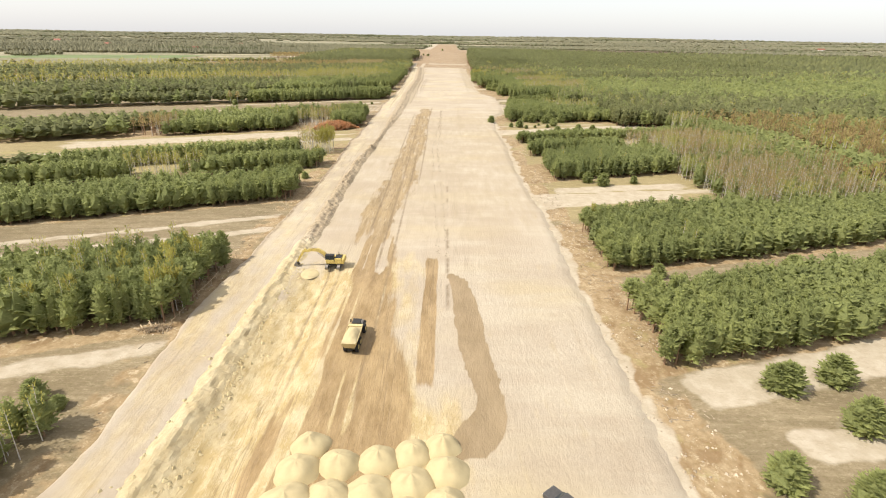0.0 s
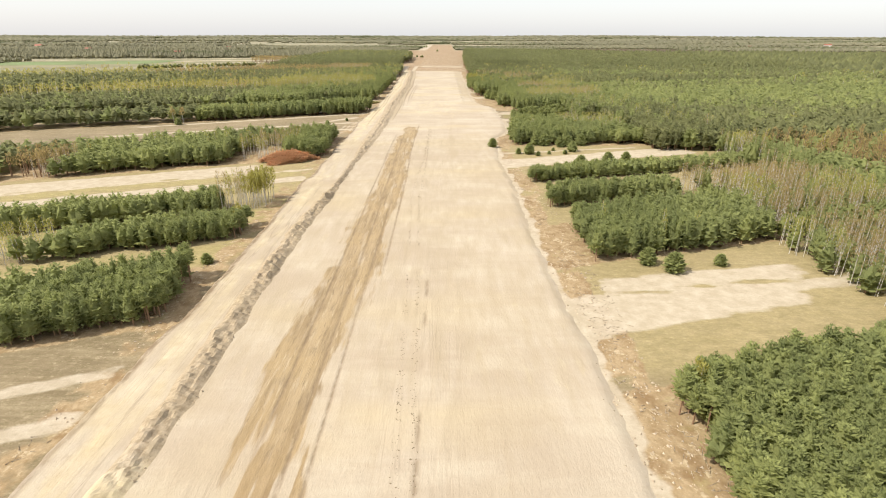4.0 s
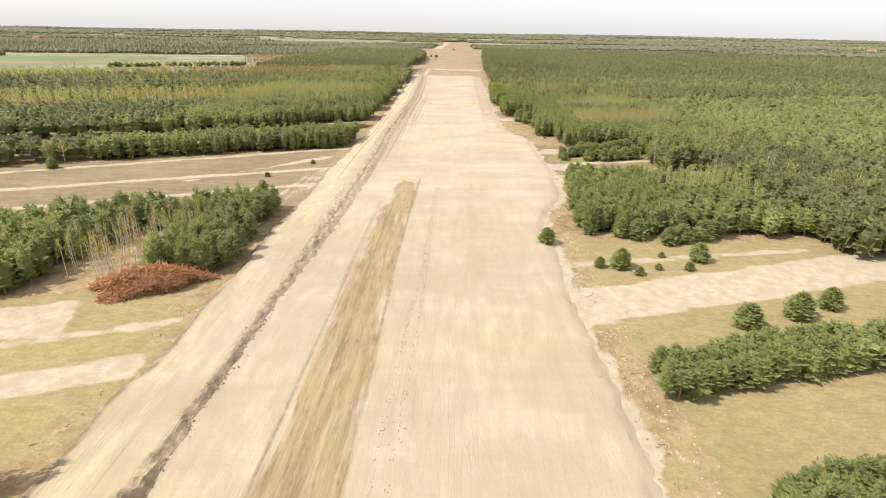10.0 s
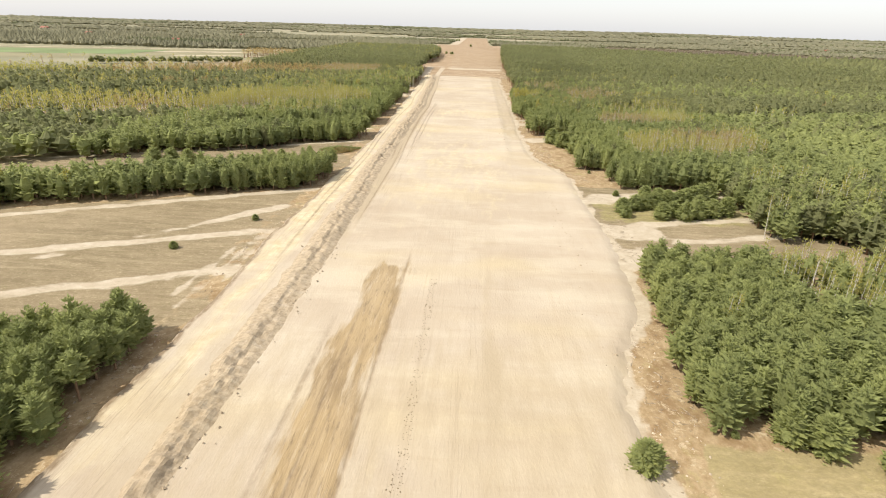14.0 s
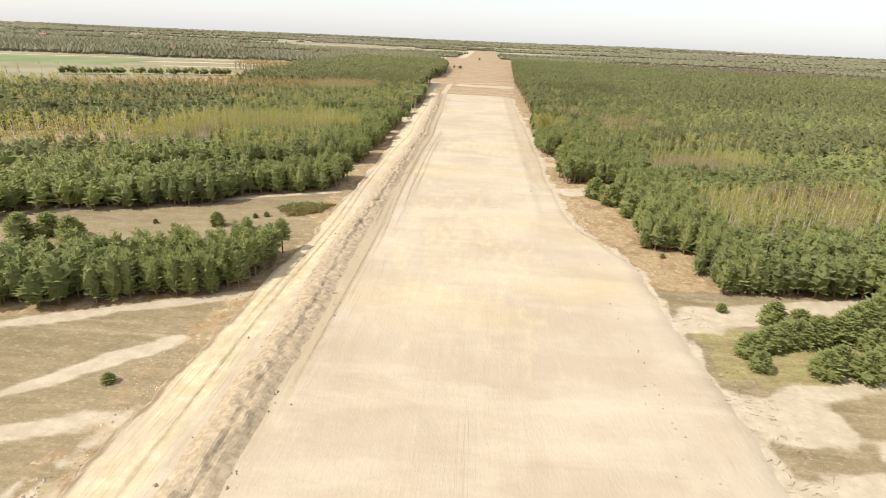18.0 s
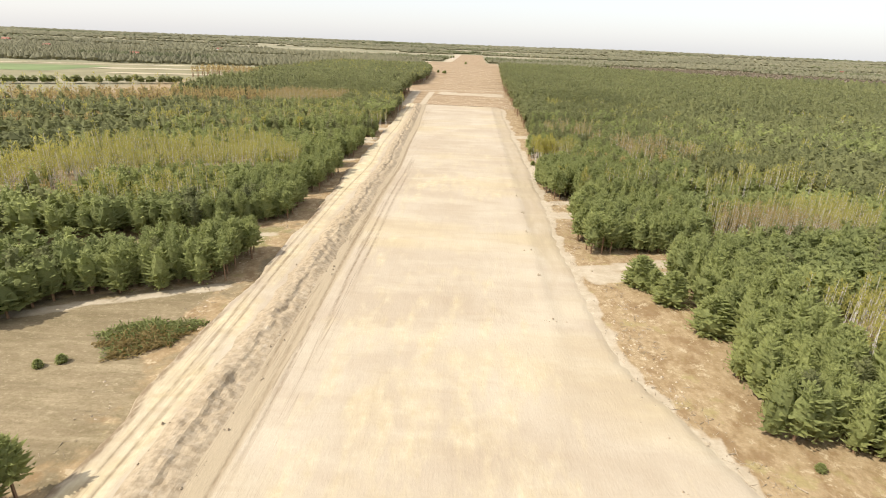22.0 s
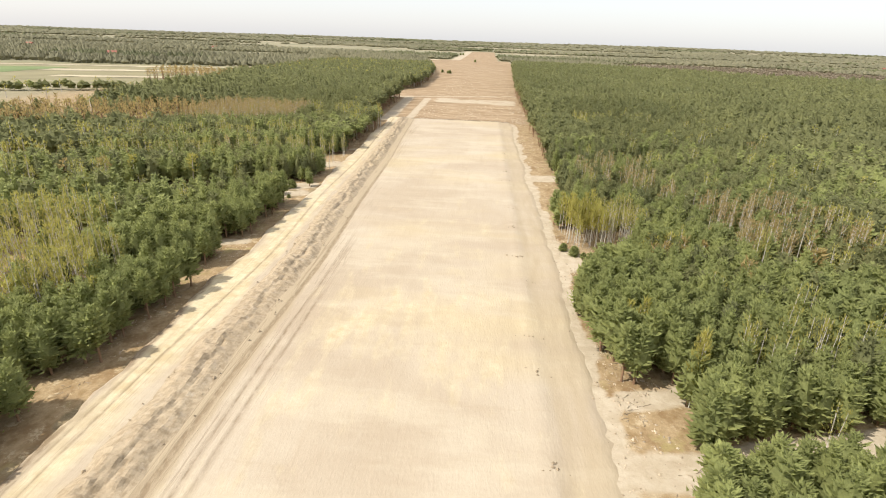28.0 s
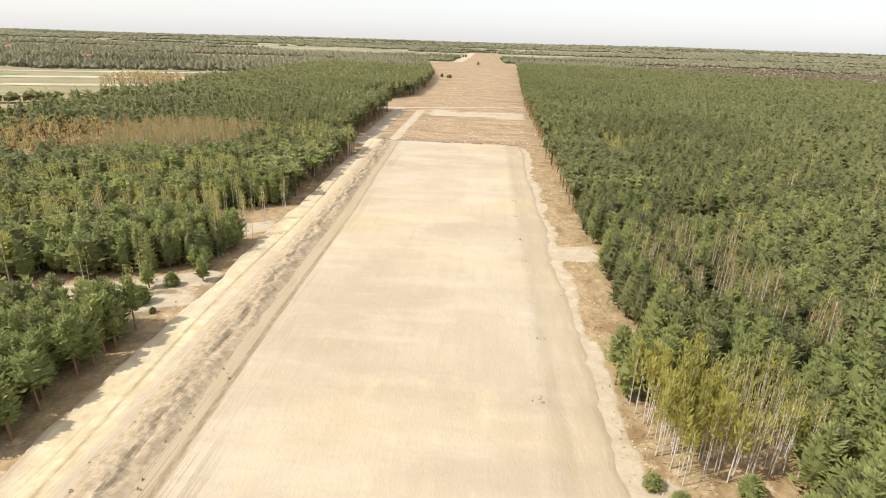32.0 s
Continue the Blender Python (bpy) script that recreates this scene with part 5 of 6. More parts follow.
for x, y, h in ((39, 50, 4.6), (46.5, 47.5, 4.6), (54, 59, 5.2), (57, 69, 5), (49, 67, 4.8), (45, 104, 3.2), (52, 94.5, 5.2), (56.5, 94, 5.4), (67, 99, 5), (71.8, 104.5, 5.5), (67.5, 93.5, 4.6), (47.8, 67.5, 4.2), (53, 175, 4.6), (49, 179, 4), (64, 178, 2.8), (-51, 62.5, 3.4), (-47, 61, 2),
                (-44.5, 179, 2.4), (27, 305.5, 4.4), (41, 292.5, 4.8), (36.5, 292.5, 2.6), (44, 289, 2.0), (49, 292, 1.5), (55.5, 292, 2.0), (59.5, 297, 4.6), (52, 299, 1.4), (40, 312, 1.0), (56, 268, 5), (67, 272, 5.4)):
    lone(x, y, h)
for x, y, h in ((75, 276, 4.5), (-64.3, 448.2, 4.0), (-80, 447, 1.3), (-57.5, 456, 1.4), (-55, 457.5, 1.5), (-92, 435, 4), (-59, 362, 1.8), (-48.5, 382, 1.7), (-136, 366, 4), (-116, 389, 2.6), (50, 418, 1.9), (50, 310.5, 5.5), (56.5, 307, 4.6), (60, 308.5, 5), (66, 310.5, 5.6), (46.5, 312, 5), (47, 445, 1.2),
                (-48.7, 656, 3.0), (-50, 648.4, 3.6), (-46, 645, 1.2), (30.5, 614, 2.0), (32.5, 611, 2.6), (34.5, 610, 1.4), (41, 614, 2.8), (45, 609, 5.5)):
    lone(x, y, h)
for i, (x, y, h) in enumerate(((-119, 388, 1.1), (-105, 394, 1.0), (-108, 394, 0.8), (-44, 87, 1.05), (-47, 85, 1.1), (-52, 84, 1.0), (-58, 82, 1.1), (-63, 80, 1.0), (-50, 96, 1.1), (-45, 100, 1.0), (-55, 92, 1.15), (-44, 199, 0.9), (44, 600, 0.95), (47, 601, 1.0), (50, 600, 1.05), (53, 601, 0.9), (-98, 666, 1.05), (-79, 667, 1.1), (-47, 569, 1.0), (-51, 568, 1.05), (-55, 567, 0.95), (-60, 566, 1.1), (-57, 568, 1.0), (-63, 565, 1.0), (-85, 529, 0.9), (-81, 533, 0.95), (-71, 540, 0.9))):
    e = tagged(new("birch_tree"), "slim pale birch with sparse yellow-green spring leaves", "birch tree", "birches by the road")
    e.matrix_world = Matrix.Translation((x, y, GROUND_Z)) @ Matrix.Rotation(i * 1.7, 4, "Z") @ Matrix.Diagonal((1.3, 1.3, h, 1))
    for name, me in zip(("crown", "trunk"), BIRCH_KINDS[i % 5]):
        new(name, me).parent = e

for i, (x, y, h) in enumerate(((-111, 529, 0.9), (84, 631, 1.1), (46.1, 598.8, 1.05), (48, 598.7, 1.1), (52.4, 600.6, 1.15), (56.6, 601.4, 1.1), (-141, 372, 1.1), (-137, 374, 1.0))):
    e = tagged(new("bare_tree"), "leafless pale tree with tan twigs among pines", "bare tree", "bare trees among the pines")
    e.matrix_world = Matrix.Translation((x, y, GROUND_Z)) @ Matrix.Rotation(i * 1.7, 4, "Z") @ Matrix.Diagonal((1.5, 1.5, h, 1))
    for name, me in zip(("crown", "trunk"), BARE_KINDS[i % 2]):
        new(name, me).parent = e

for i, (x, y, h) in enumerate(((48, 402, 4.6), (48, 398, 3.6), (57.5, 414, 5.0), (52, 404.5, 4.8), (58, 406.7, 5.2), (62, 408, 5.6), (65.8, 409, 5.4), (71, 412.8, 5.8), (77, 416.8, 6), (57.3, 397.2, 5), (61, 399.7, 4.6), (63.5, 397, 5.4), (67.4, 399, 5.6), (55, 406, 5), (60, 410.5, 5.4), (68.5, 411, 5.6), (74, 414.5, 6), (72, 401, 5.4), (76.5, 403, 5.6), (70, 405.5, 5),
                                 (40.4, 496.7, 7.2), (44.1, 489, 7.2), (47.4, 477.8, 7.6), (42.5, 494, 5.2), (-91, 432, 6.4), (-102.5, 431, 6.6), (-98, 434, 6))):
    lone(x, y, h, "bushy pine on dry grass beside the forest")

for x, y, h in ((-50, 1310, 4.5), (-38, 1292, 5), (-41, 1296, 4), (-10, 1735, 6), (-56, 2260, 7), (-64, 2250, 7)):
    lone(x, y, h, "dark bush standing alone on cleared ground")

for i, (x, y, h) in enumerate(((-112, 642, 1.1), (-101, 645.5, 1.2), (-94.5, 647.5, 1.25), (-79, 652.5, 1.25), (60.5, 589, 1.2), (75.1, 596.6, 1.25), (47.2, 602.5, 1.1), (50.4, 604.7, 1.1))):
    e = tagged(new("birch_tree" if i % 4 > 1 else "bare_tree"), "single yellow-green birch between the pine stands" if i % 4 > 1 else "single leafless tan tree between the pines", "birch tree" if i % 4 > 1 else "bare tree")
    e.matrix_world = Matrix.Translation((x, y, GROUND_Z)) @ Matrix.Rotation(i * 2.1, 4, "Z") @ Matrix.Diagonal((2.3, 2.3, h, 1))
    for name, me in zip(("crown", "trunk"), BIRCH_KINDS[i % 5] if i % 4 > 1 else BARE_KINDS[i % 2]):
        new(name, me).parent = e

# ---- brush piles ----


def brush_pile(name, place, size, count, material, label, turn):
    """A low heap of crossing cut branches."""
    n = count
    a, r = RNG.random(n) * 6.283, np.sqrt(RNG.random(n))
    r = r * (0.78 + 0.16 * np.sin(a * 3 + 1) + 0.14 * np.sin(a * 5))
    c = np.stack([np.cos(a) * r * size[0], np.sin(a) * r * size[1], size[2] * (1 - r ** 2) * RNG.random(n) ** 0.5 + 0.1], 1)
    d = RNG.normal(size=(n, 3)) * (1, 1, 0.45)
    d /= np.linalg.norm(d, axis=1, keepdims=True)
    s = np.cross(d, UP) + 1e-3
    s /= np.linalg.norm(s, axis=1, keepdims=True)
    ln, th = (0.5 + 0.9 * RNG.random(n))[:, None], (0.05 + 0.09 * RNG.random(n))[:, None]
    t = np.cross(d, s)
    v = np.stack([c - d * ln + s * th, c - d * ln - s * th * 0.5 + t * th, c - d * ln - s * th * 0.5 - t * th, c + d * ln], 1).reshape(-1, 3)
    f = (np.arange(n)[:, None, None] * 4 + np.array([(0, 1, 3), (1, 2, 3), (2, 0, 3)])).reshape(-1, 3)
    core_v, core_f = cone(0, size[2] * 0.55, 1, 0, 14)
    core_v[:, 0] *= size[0] * 0.62
    core_v[:, 1] *= size[1] * 0.62
    v, f, _ = joined([(v, f, 0), (core_v, core_f, 0)])
    ob = new(name, mesh_of(name, v, f, [material], attrs=dict(tint=RNG.random(len(v)))))
    ob.matrix_world = pose(*place, 0, 0, turn)
    tagged(ob, label, "brush pile", kind="stuff")


brush_pile("brush_pile", (-53.5, 277, GROUND_Z), (12, 5.6, 4.2), 4200, BRUSH, "long pile of rust-brown cut branches on sand", 20)
brush_pile("brush_pile", (-47, 466, GROUND_Z), (9, 6.2, 0.9), 1100, PINE, "flat pile of green and brown pine cuttings", 25)
brush_pile("brush_pile", (-46.5, 464, GROUND_Z), (7.5, 4.8, 1.0), 1000, BARE, "low heap of tan dry twigs on sand", 30)
brush_pile("brush_pile", (-44.5, 80.5, GROUND_Z), (2.6, 0.9, 0.5), 120, WOOD, "small stack of pale cut logs by the pines", 15)

# ---- rail fence at the plantation's edge ----


def rail_fence():
    e = thing("rail_fence", (-42.6, 82, GROUND_Z), "low wooden pole fence along the pine plantation", "fence")
    ends = [(0.15 * math.sin(k * 1.3), k * 2.6) for k in range(12)]
    for k, (x, y) in enumerate(ends):
        part("post", rod(bmesh.new(), (x, y, -0.2), (x + 0.05, y, 1.25), 0.06, 0.05, 6), WOOD, e)
        if k:
            part("rail", rod(bmesh.new(), (*ends[k - 1], 0.85), (x, y, 0.8), 0.05, 0.04, 6), WOOD, e)


rail_fence()

# ---- sand heaps ----


def sand_heap(x, y, r, h, seed, label):
    """A tipped truckload: a soft cone with slumped sides and a dented tip."""
    n, m = 28, 10
    v, f = [], []
    for j in range(m + 1):
        u = j / m
        for k in range(n):
            a = 2 * math.pi * k / n
            q = noise.noise((math.cos(a) * 1.3 + seed, math.sin(a) * 1.3, u * 2))
            rr = r * u * (1 + 0.16 * q)
            z = h * (1 - u ** 1.5) * (1 + 0.18 * q * min(1, u * 3)) + 0.05 * noise.noise((rr * math.cos(a) * 2, rr * math.sin(a) * 2, seed)) - 0.25 * u ** 6
            v.append((rr * math.cos(a), rr * math.sin(a), z))
    for j in range(m):
        for k in range(n):
            f.append((j * n + k, (j + 1) * n + k, (j + 1) * n + (k + 1) % n, j * n + (k + 1) % n))
    ob = new("sand_cone", mesh_of("sand_cone", v, f, [HEAP], smooth=True))
    ob.matrix_world = pose(x, y, float(road_height(x, y)) - 0.1)
    tagged(ob, label, "sand cone", "tipped sand cones")


for i, (x, y, r) in enumerate(((-13.4, 54.3, 2.3), (-13.9, 50.4, 2.5), (-9.5, 51.4, 2.3), (-5.3, 52.2, 2.4), (-1.5, 53.2, 2.3), (1.9, 54.4, 2.2), (-14.0, 46.2, 2.8), (-9.8, 47.0, 2.6), (-5.7, 47.4, 2.7), (-1.4, 48.8, 2.5), (2.4, 50.6, 2.5), (-1.6, 44.8, 2.5), (2.3, 46.3, 2.3), (-5.8, 43.2, 2.5), (-10.5, 42.6, 2.5))):
    sand_heap(x, y, r * 1.13, 1.7, i * 3.7, "cone of pale yellow sand tipped on the brown roadbed")
sand_heap(-25.6, 104.0, 2.6, 0.4, 99, "mound of freshly dug yellow sand under the excavator arm")

# ---- machines ----


def wheel(parent, x, y, r, w, side):
    bm = rod(bmesh.new(), (x - w / 2, y, r), (x + w / 2, y, r), r, r, 28)
    bmesh.ops.bevel(bm, geom=[e for e in bm.edges if len(e.link_faces) == 2 and e.calc_face_angle(0) > 1.2], offset=0.12 * r, segments=3, affect="EDGES")
    for k in range(20):
        a = k * math.pi / 10
        slab(bm, (-w * 0.48, -0.05, -0.02), (w * 0.48, 0.05, 0.05), 0, Matrix.Translation((x, y, r)) @ Matrix.Rotation(a, 4, "X") @ Matrix.Translation((0, 0, r)))
    t = part("tyre", bm, RUBBER, parent)
    bm = rod(bmesh.new(), (x + side * w * 0.30, y, r), (x + side * w * 0.53, y, r), r * 0.55, r * 0.5, 20)
    rod(bm, (x + side * w * 0.5, y, r), (x + side * w * 0.6, y, r), r * 0.22, r * 0.18, 12)
    part("rim", bm, YELLOW, t)


def dump_truck(place, turn):
    e = thing("dump_truck", place, "yellow dump truck loaded with a heap of pale sand", "dump truck", turn=turn)
    e.scale = (0.78, 0.84, 0.87)
    bm = slab(bmesh.new(), (-0.45, -4.2, 0.75), (0.45, 0.6, 1.15), 0.06)
    slab(bm, (-0.3, 0.4, 0.75), (0.3, 1.4, 1.1), 0.05)
    part("rear_chassis", bm, BLACK, e)
    # body: tapered open skip with ribs
    bm = bmesh.new()
    low = [(-1.0, -4.3, 1.35), (1.0, -4.3, 1.35), (1.0, 0.5, 1.35), (-1.0, 0.5, 1.35)]
    top = [(-1.45, -4.9, 2.55), (1.45, -4.9, 2.55), (1.45, 0.9, 2.85), (-1.45, 0.9, 2.85)]
    out = [bm.verts.new(p) for p in low + top]
    inn = [bm.verts.new((x * 0.93, y * 0.97, z + (0.08 if z < 2 else 0))) for x, y, z in low + top]
    bm.faces.new([out[k] for k in (3, 2, 1, 0)])
    bm.faces.new([inn[k] for k in (0, 1, 2, 3)])
    for k in range(4):
        a, b = k, (k + 1) % 4
        bm.faces.new((out[a], out[b], out[b + 4], out[a + 4]))
        bm.faces.new((inn[b], inn[a], inn[a + 4], inn[b + 4]))
        bm.faces.new((out[a + 4], out[b + 4], inn[b + 4], inn[a + 4]))
    for y in (-3.6, -2.4, -1.2, 0.0):
        for sx in (-1, 1):
            rod(bm, (sx * 1.02, y, 1.4), (sx * 1.47, y * 1.05, 2.6), 0.07, 0.07, 6)
    body = part("dump_body", bm, DUSTY, e, "sand-dusted yellow steel skip body")
    bm = slab(bmesh.new(), (-1.4, 0.8, 2.75), (1.4, 1.5, 2.9), 0.04)
    part("canopy_guard", bm, DUSTY, body)
    bm = bmesh.new()
    bmesh.ops.create_grid(bm, x_segments=16, y_segments=26, size=0.5, matrix=Matrix.Translation((0, -2.0, 2.66)) @ Matrix.Diagonal((2.82, 5.7, 1, 1)))
    for v in bm.verts:
        ux, uy = v.co.x / 1.35, (v.co.y + 2.0) / 2.7
        v.co.z += 0.9 * (1 - ux * ux) * (1 - uy * uy) + 0.12 * noise.noise((v.co.x * 1.5, v.co.y * 1.5, 3))
    part("sand_load", bm, HEAP, e, "heaped yellow sand", smooth=True)
    bm = slab(bmesh.new(), (-0.55, 1.4, 0.75), (0.55, 4.9, 1.25), 0.08)
    part("front_chassis", bm, BLACK, e)
    bm = slab(bmesh.new(), (-0.85, 3.0, 1.25), (0.85, 5.0, 2.05), 0.16)
    hood = part("hood", bm, STEEL, e, "dusty grey engine hood")
    bm = bmesh.new()
    for k in range(6):
        slab(bm, (-0.6, 4.98, 1.35 + k * 0.1), (0.6, 5.05, 1.40 + k * 0.1))
    part("grille", bm, BLACK, hood)
    bm = slab(bmesh.new(), (-0.8, 1.55, 1.25), (0.8, 3.05, 2.1), 0.08)
    cab = part("cab", bm, YELLOW, e)
    part("cab_windows", slab(bmesh.new(), (-0.76, 1.6, 2.1), (0.76, 3.0, 2.95), 0.05), GLASS, cab, "dark tinted cab glass")
    part("cab_roof", slab(bmesh.new(), (-0.88, 1.45, 2.95), (0.88, 3.15, 3.12), 0.06), BLACK, cab)
    for sx in (-1, 1):
        bm = rod(bmesh.new(), (sx * 0.85, 3.0, 2.7), (sx * 1.45, 3.2, 2.7), 0.03, 0.03, 6)
        slab(bm, (sx * 1.45 - 0.14, 3.16, 2.3), (sx * 1.45 + 0.14, 3.24, 2.85), 0.03)
        part("mirror", bm, BLACK, cab)
        part("mudguard", slab(bmesh.new(), (sx * 1.1 - 0.32, 2.7, 1.72), (sx * 1.1 + 0.32, 4.6, 1.82), 0.04), BLACK, e)
        part("headlight", slab(bmesh.new(), (sx * 0.68 - 0.12, 4.97, 1.45), (sx * 0.68 + 0.12, 5.06, 1.65), 0.03), WALLW, hood)
        for y in (3.65, -1.0, -2.9):
            wheel(e, sx * 1.12, y, 0.82, 0.62, sx)


dump_truck((-11.8, 76.9, 0.05), -3)


def excavator(place):
    """Crawlers along y, the upper works turned so that the arm reaches towards -x."""
    e = thing("excavator", place, "yellow crawler excavator reaching into the sand cut", "excavator")
    for sx in (-1, 1):
        bm = bmesh.new()
        pts = [(-1.75 + 3.5 * k / 9, 0.92) for k in range(10)] + [(2.05, 0.7), (2.12, 0.46), (2.05, 0.22)] + [(1.75 - 3.5 * k / 9, 0.04) for k in range(10)] + [(-2.05, 0.22), (-2.12, 0.46), (-2.05, 0.7)]
        for k, (y, z) in enumerate(pts):
            y2, z2 = pts[(k + 1) % len(pts)]
            ang = math.atan2(z2 - z, y2 - y)
            slab(bm, (-0.3, -0.03, -0.04), (0.3, 0.36, 0.04), 0, Matrix.Translation((sx * 1.2, y, z)) @ Matrix.Rotation(ang, 4, "X"))
        tr = part("crawler_track", bm, STEEL, e, "dusty steel track shoes")
        bm = slab(bmesh.new(), (sx * 1.2 - 0.2, -1.7, 0.3), (sx * 1.2 + 0.2, 1.7, 0.72), 0.08)
        for y in (-1.75, 1.75):
            rod(bm, (sx * 1.2 - 0.22, y, 0.48), (sx * 1.2 + 0.22, y, 0.48), 0.38, 0.38, 16)
        part("track_frame", bm, BLACK, tr)
    part("undercarriage", slab(bmesh.new(), (-1.0, -0.8, 0.45), (1.0, 0.8, 0.95), 0.1), BLACK, e)
    part("slewing_ring", rod(bmesh.new(), (0, 0, 0.9), (0, 0, 1.15), 0.75, 0.75, 24), BLACK, e)
    part("upper_deck", slab(bmesh.new(), (-1.4, -1.3, 1.12), (2.2, 1.3, 1.42), 0.05), YELLOW, e)
    cab = part("cab", slab(bmesh.new(), (-1.45, -1.32, 1.42), (0.25, -0.38, 1.95), 0.08), YELLOW, e)
    part("cab_windows", slab(bmesh.new(), (-1.42, -1.28, 1.95), (0.2, -0.42, 2.82), 0.06), GLASS, cab, "dark tinted cab glass")
    part("cab_roof", slab(bmesh.new(), (-1.48, -1.34, 2.82), (0.28, -0.36, 2.95), 0.05), BLACK, cab)
    for x, y in ((-1.4, -1.27), (-1.4, -0.43), (0.2, -1.27), (0.2, -0.43), (-0.55, -1.29)):
        part("cab_pillar", slab(bmesh.new(), (x - 0.05, y - 0.05, 1.95), (x + 0.05, y + 0.05, 2.85)), BLACK, cab)
    hood = part("engine_hood", slab(bmesh.new(), (0.35, -1.28, 1.42), (1.75, 1.28, 2.25), 0.12), YELLOW, e)
    part("hood_cover", slab(bmesh.new(), (0.42, -1.1, 2.25), (1.7, 0.75, 2.36), 0.04), BLACK, hood, "black engine cover")
    part("exhaust", rod(bmesh.new(), (0.9, 0.95, 2.2), (0.9, 0.95, 2.75), 0.07, 0.07, 10), BLACK, hood)
    part("tank_box", slab(bmesh.new(), (-1.0, 0.45, 1.42), (0.3, 1.28, 2.0), 0.08), YELLOW, e)
    bm = slab(bmesh.new(), (1.75, -1.3, 1.2), (2.35, 1.3, 2.2), 0.2)
    part("counterweight", bm, YELLOW, e)

    def beam(name, pts, half, depth, parent):
        bm = bmesh.new()
        ring = []
        for k, ((x, z), d) in enumerate(zip(pts, depth)):
            x0, z0 = pts[max(k - 1, 0)]
            x1, z1 = pts[min(k + 1, len(pts) - 1)]
            t = Vector((x1 - x0, 0, z1 - z0)).normalized()
            n = Vector((-t.z, 0, t.x)) * d / 2
            c = Vector((x, 0.05, z))
            ring.append([bm.verts.new(c + n * s + Vector((0, q * half, 0))) for s, q in ((1, 1), (1, -1), (-1, -1), (-1, 1))])
        for a, b in zip(ring, ring[1:]):
            for j in range(4):
                bm.faces.new((a[j], a[(j + 1) % 4], b[(j + 1) % 4], b[j]))
        bm.faces.new(ring[0][::-1]), bm.faces.new(ring[-1])
        bmesh.ops.recalc_face_normals(bm, faces=bm.faces)
        return part(name, bm, YELLOW, parent)

    boom = beam("boom", [(-0.9, 1.6), (-2.0, 2.9), (-3.1, 3.55), (-4.3, 3.6), (-6.0, 3.2)], 0.22, [0.45, 0.65, 0.7, 0.6, 0.4], e)
    stick = beam("stick", [(-5.5, 3.75), (-6.0, 3.3), (-6.9, 1.9), (-7.5, 0.9)], 0.17, [0.3, 0.5, 0.42, 0.28], e)
    for a, b, own in (((-1.2, 1.5), (-3.2, 3.0), boom), ((-3.4, 3.95), (-5.5, 3.85), boom), ((-6.3, 3.1), (-7.4, 1.6), stick)):
        for q in ((-0.3, 0.3) if a == (-1.2, 1.5) else (0.0,)):
            bm = rod(bmesh.new(), (a[0], 0.05 + q, a[1]), ((a[0] + b[0]) / 2, 0.05 + q, (a[1] + b[1]) / 2), 0.09, 0.09, 10)
            rod(bm, ((a[0] + b[0]) / 2, 0.05 + q, (a[1] + b[1]) / 2), (b[0], 0.05 + q, b[1]), 0.05, 0.05, 10)
            part("hydraulic_cylinder", bm, STEEL, own)
    bm = bmesh.new()
    prof = [(-7.5, 1.0), (-7.95, 0.75), (-8.1, 0.3), (-7.9, -0.1), (-7.45, -0.28), (-6.95, -0.15)]
    for s in (1.0, 0.93):
        for q in (-0.55, 0.55):
            for x, z in prof:
                bm.verts.new((-7.5 + (x + 7.5) * s, 0.05 + q * s, 0.35 + (z - 0.35) * s))
    bm.verts.ensure_lookup_table()
    n = len(prof)
    for o in (0, 2 * n):
        for k in range(n - 1):
            bm.faces.new([bm.verts[o + j] for j in (k, k + 1, n + k + 1, n + k)])
        bm.faces.new([bm.verts[o + j] for j in range(n)])
        bm.faces.new([bm.verts[o + n + j] for j in range(n)])
    bucket = part("bucket", bm, STEEL, e, "worn steel digging bucket")
    for k in range(5):
        part("bucket_tooth", rod(bmesh.new(), (-6.95, -0.45 + k * 0.25, -0.15), (-6.65, -0.45 + k * 0.25, -0.02), 0.06, 0.02, 6), STEEL, bucket)


excavator((-20.6, 105.9, 0.02))


def parked_car(place, turn):
    e = thing("parked_car", place, "dark grey estate car parked on pale sand", "car", turn=turn)
    bm = slab(bmesh.new(), (-0.9, -2.2, 0.35), (0.9, 2.2, 0.95), 0.16)
    part("body", bm, GREYCAR, e)
    bm = bmesh.new()
    lo, hi = [(-0.84, -2.0, 0.92), (0.84, -2.0, 0.92), (0.84, 1.0, 0.92), (-0.84, 1.0, 0.92)], [(-0.64, -1.7, 1.42), (0.64, -1.7, 1.42), (0.64, 0.3, 1.42), (-0.64, 0.3, 1.42)]
    v = [bm.verts.new(p) for p in lo + hi]
    for k in range(4):
        bm.faces.new((v[k], v[(k + 1) % 4], v[(k + 1) % 4 + 4], v[k + 4]))
    part("windows", bm, GLASS, e, "dark car glass")
    part("roof", slab(bmesh.new(), (-0.68, -1.75, 1.40), (0.68, 0.35, 1.50), 0.05), GREYCAR, e)
    for sx in (-1, 1):
        for y in (-1.35, 1.35):
            wheel(e, sx * 0.82, y, 0.33, 0.2, sx)
        part("headlight", slab(bmesh.new(), (sx * 0.65 - 0.16, 2.12, 0.65), (sx * 0.65 + 0.16, 2.22, 0.8), 0.03), WALLW, e)


parked_car((14.2, 46.0, 0.08), 40)

# ---- clods, stumps and debris ----


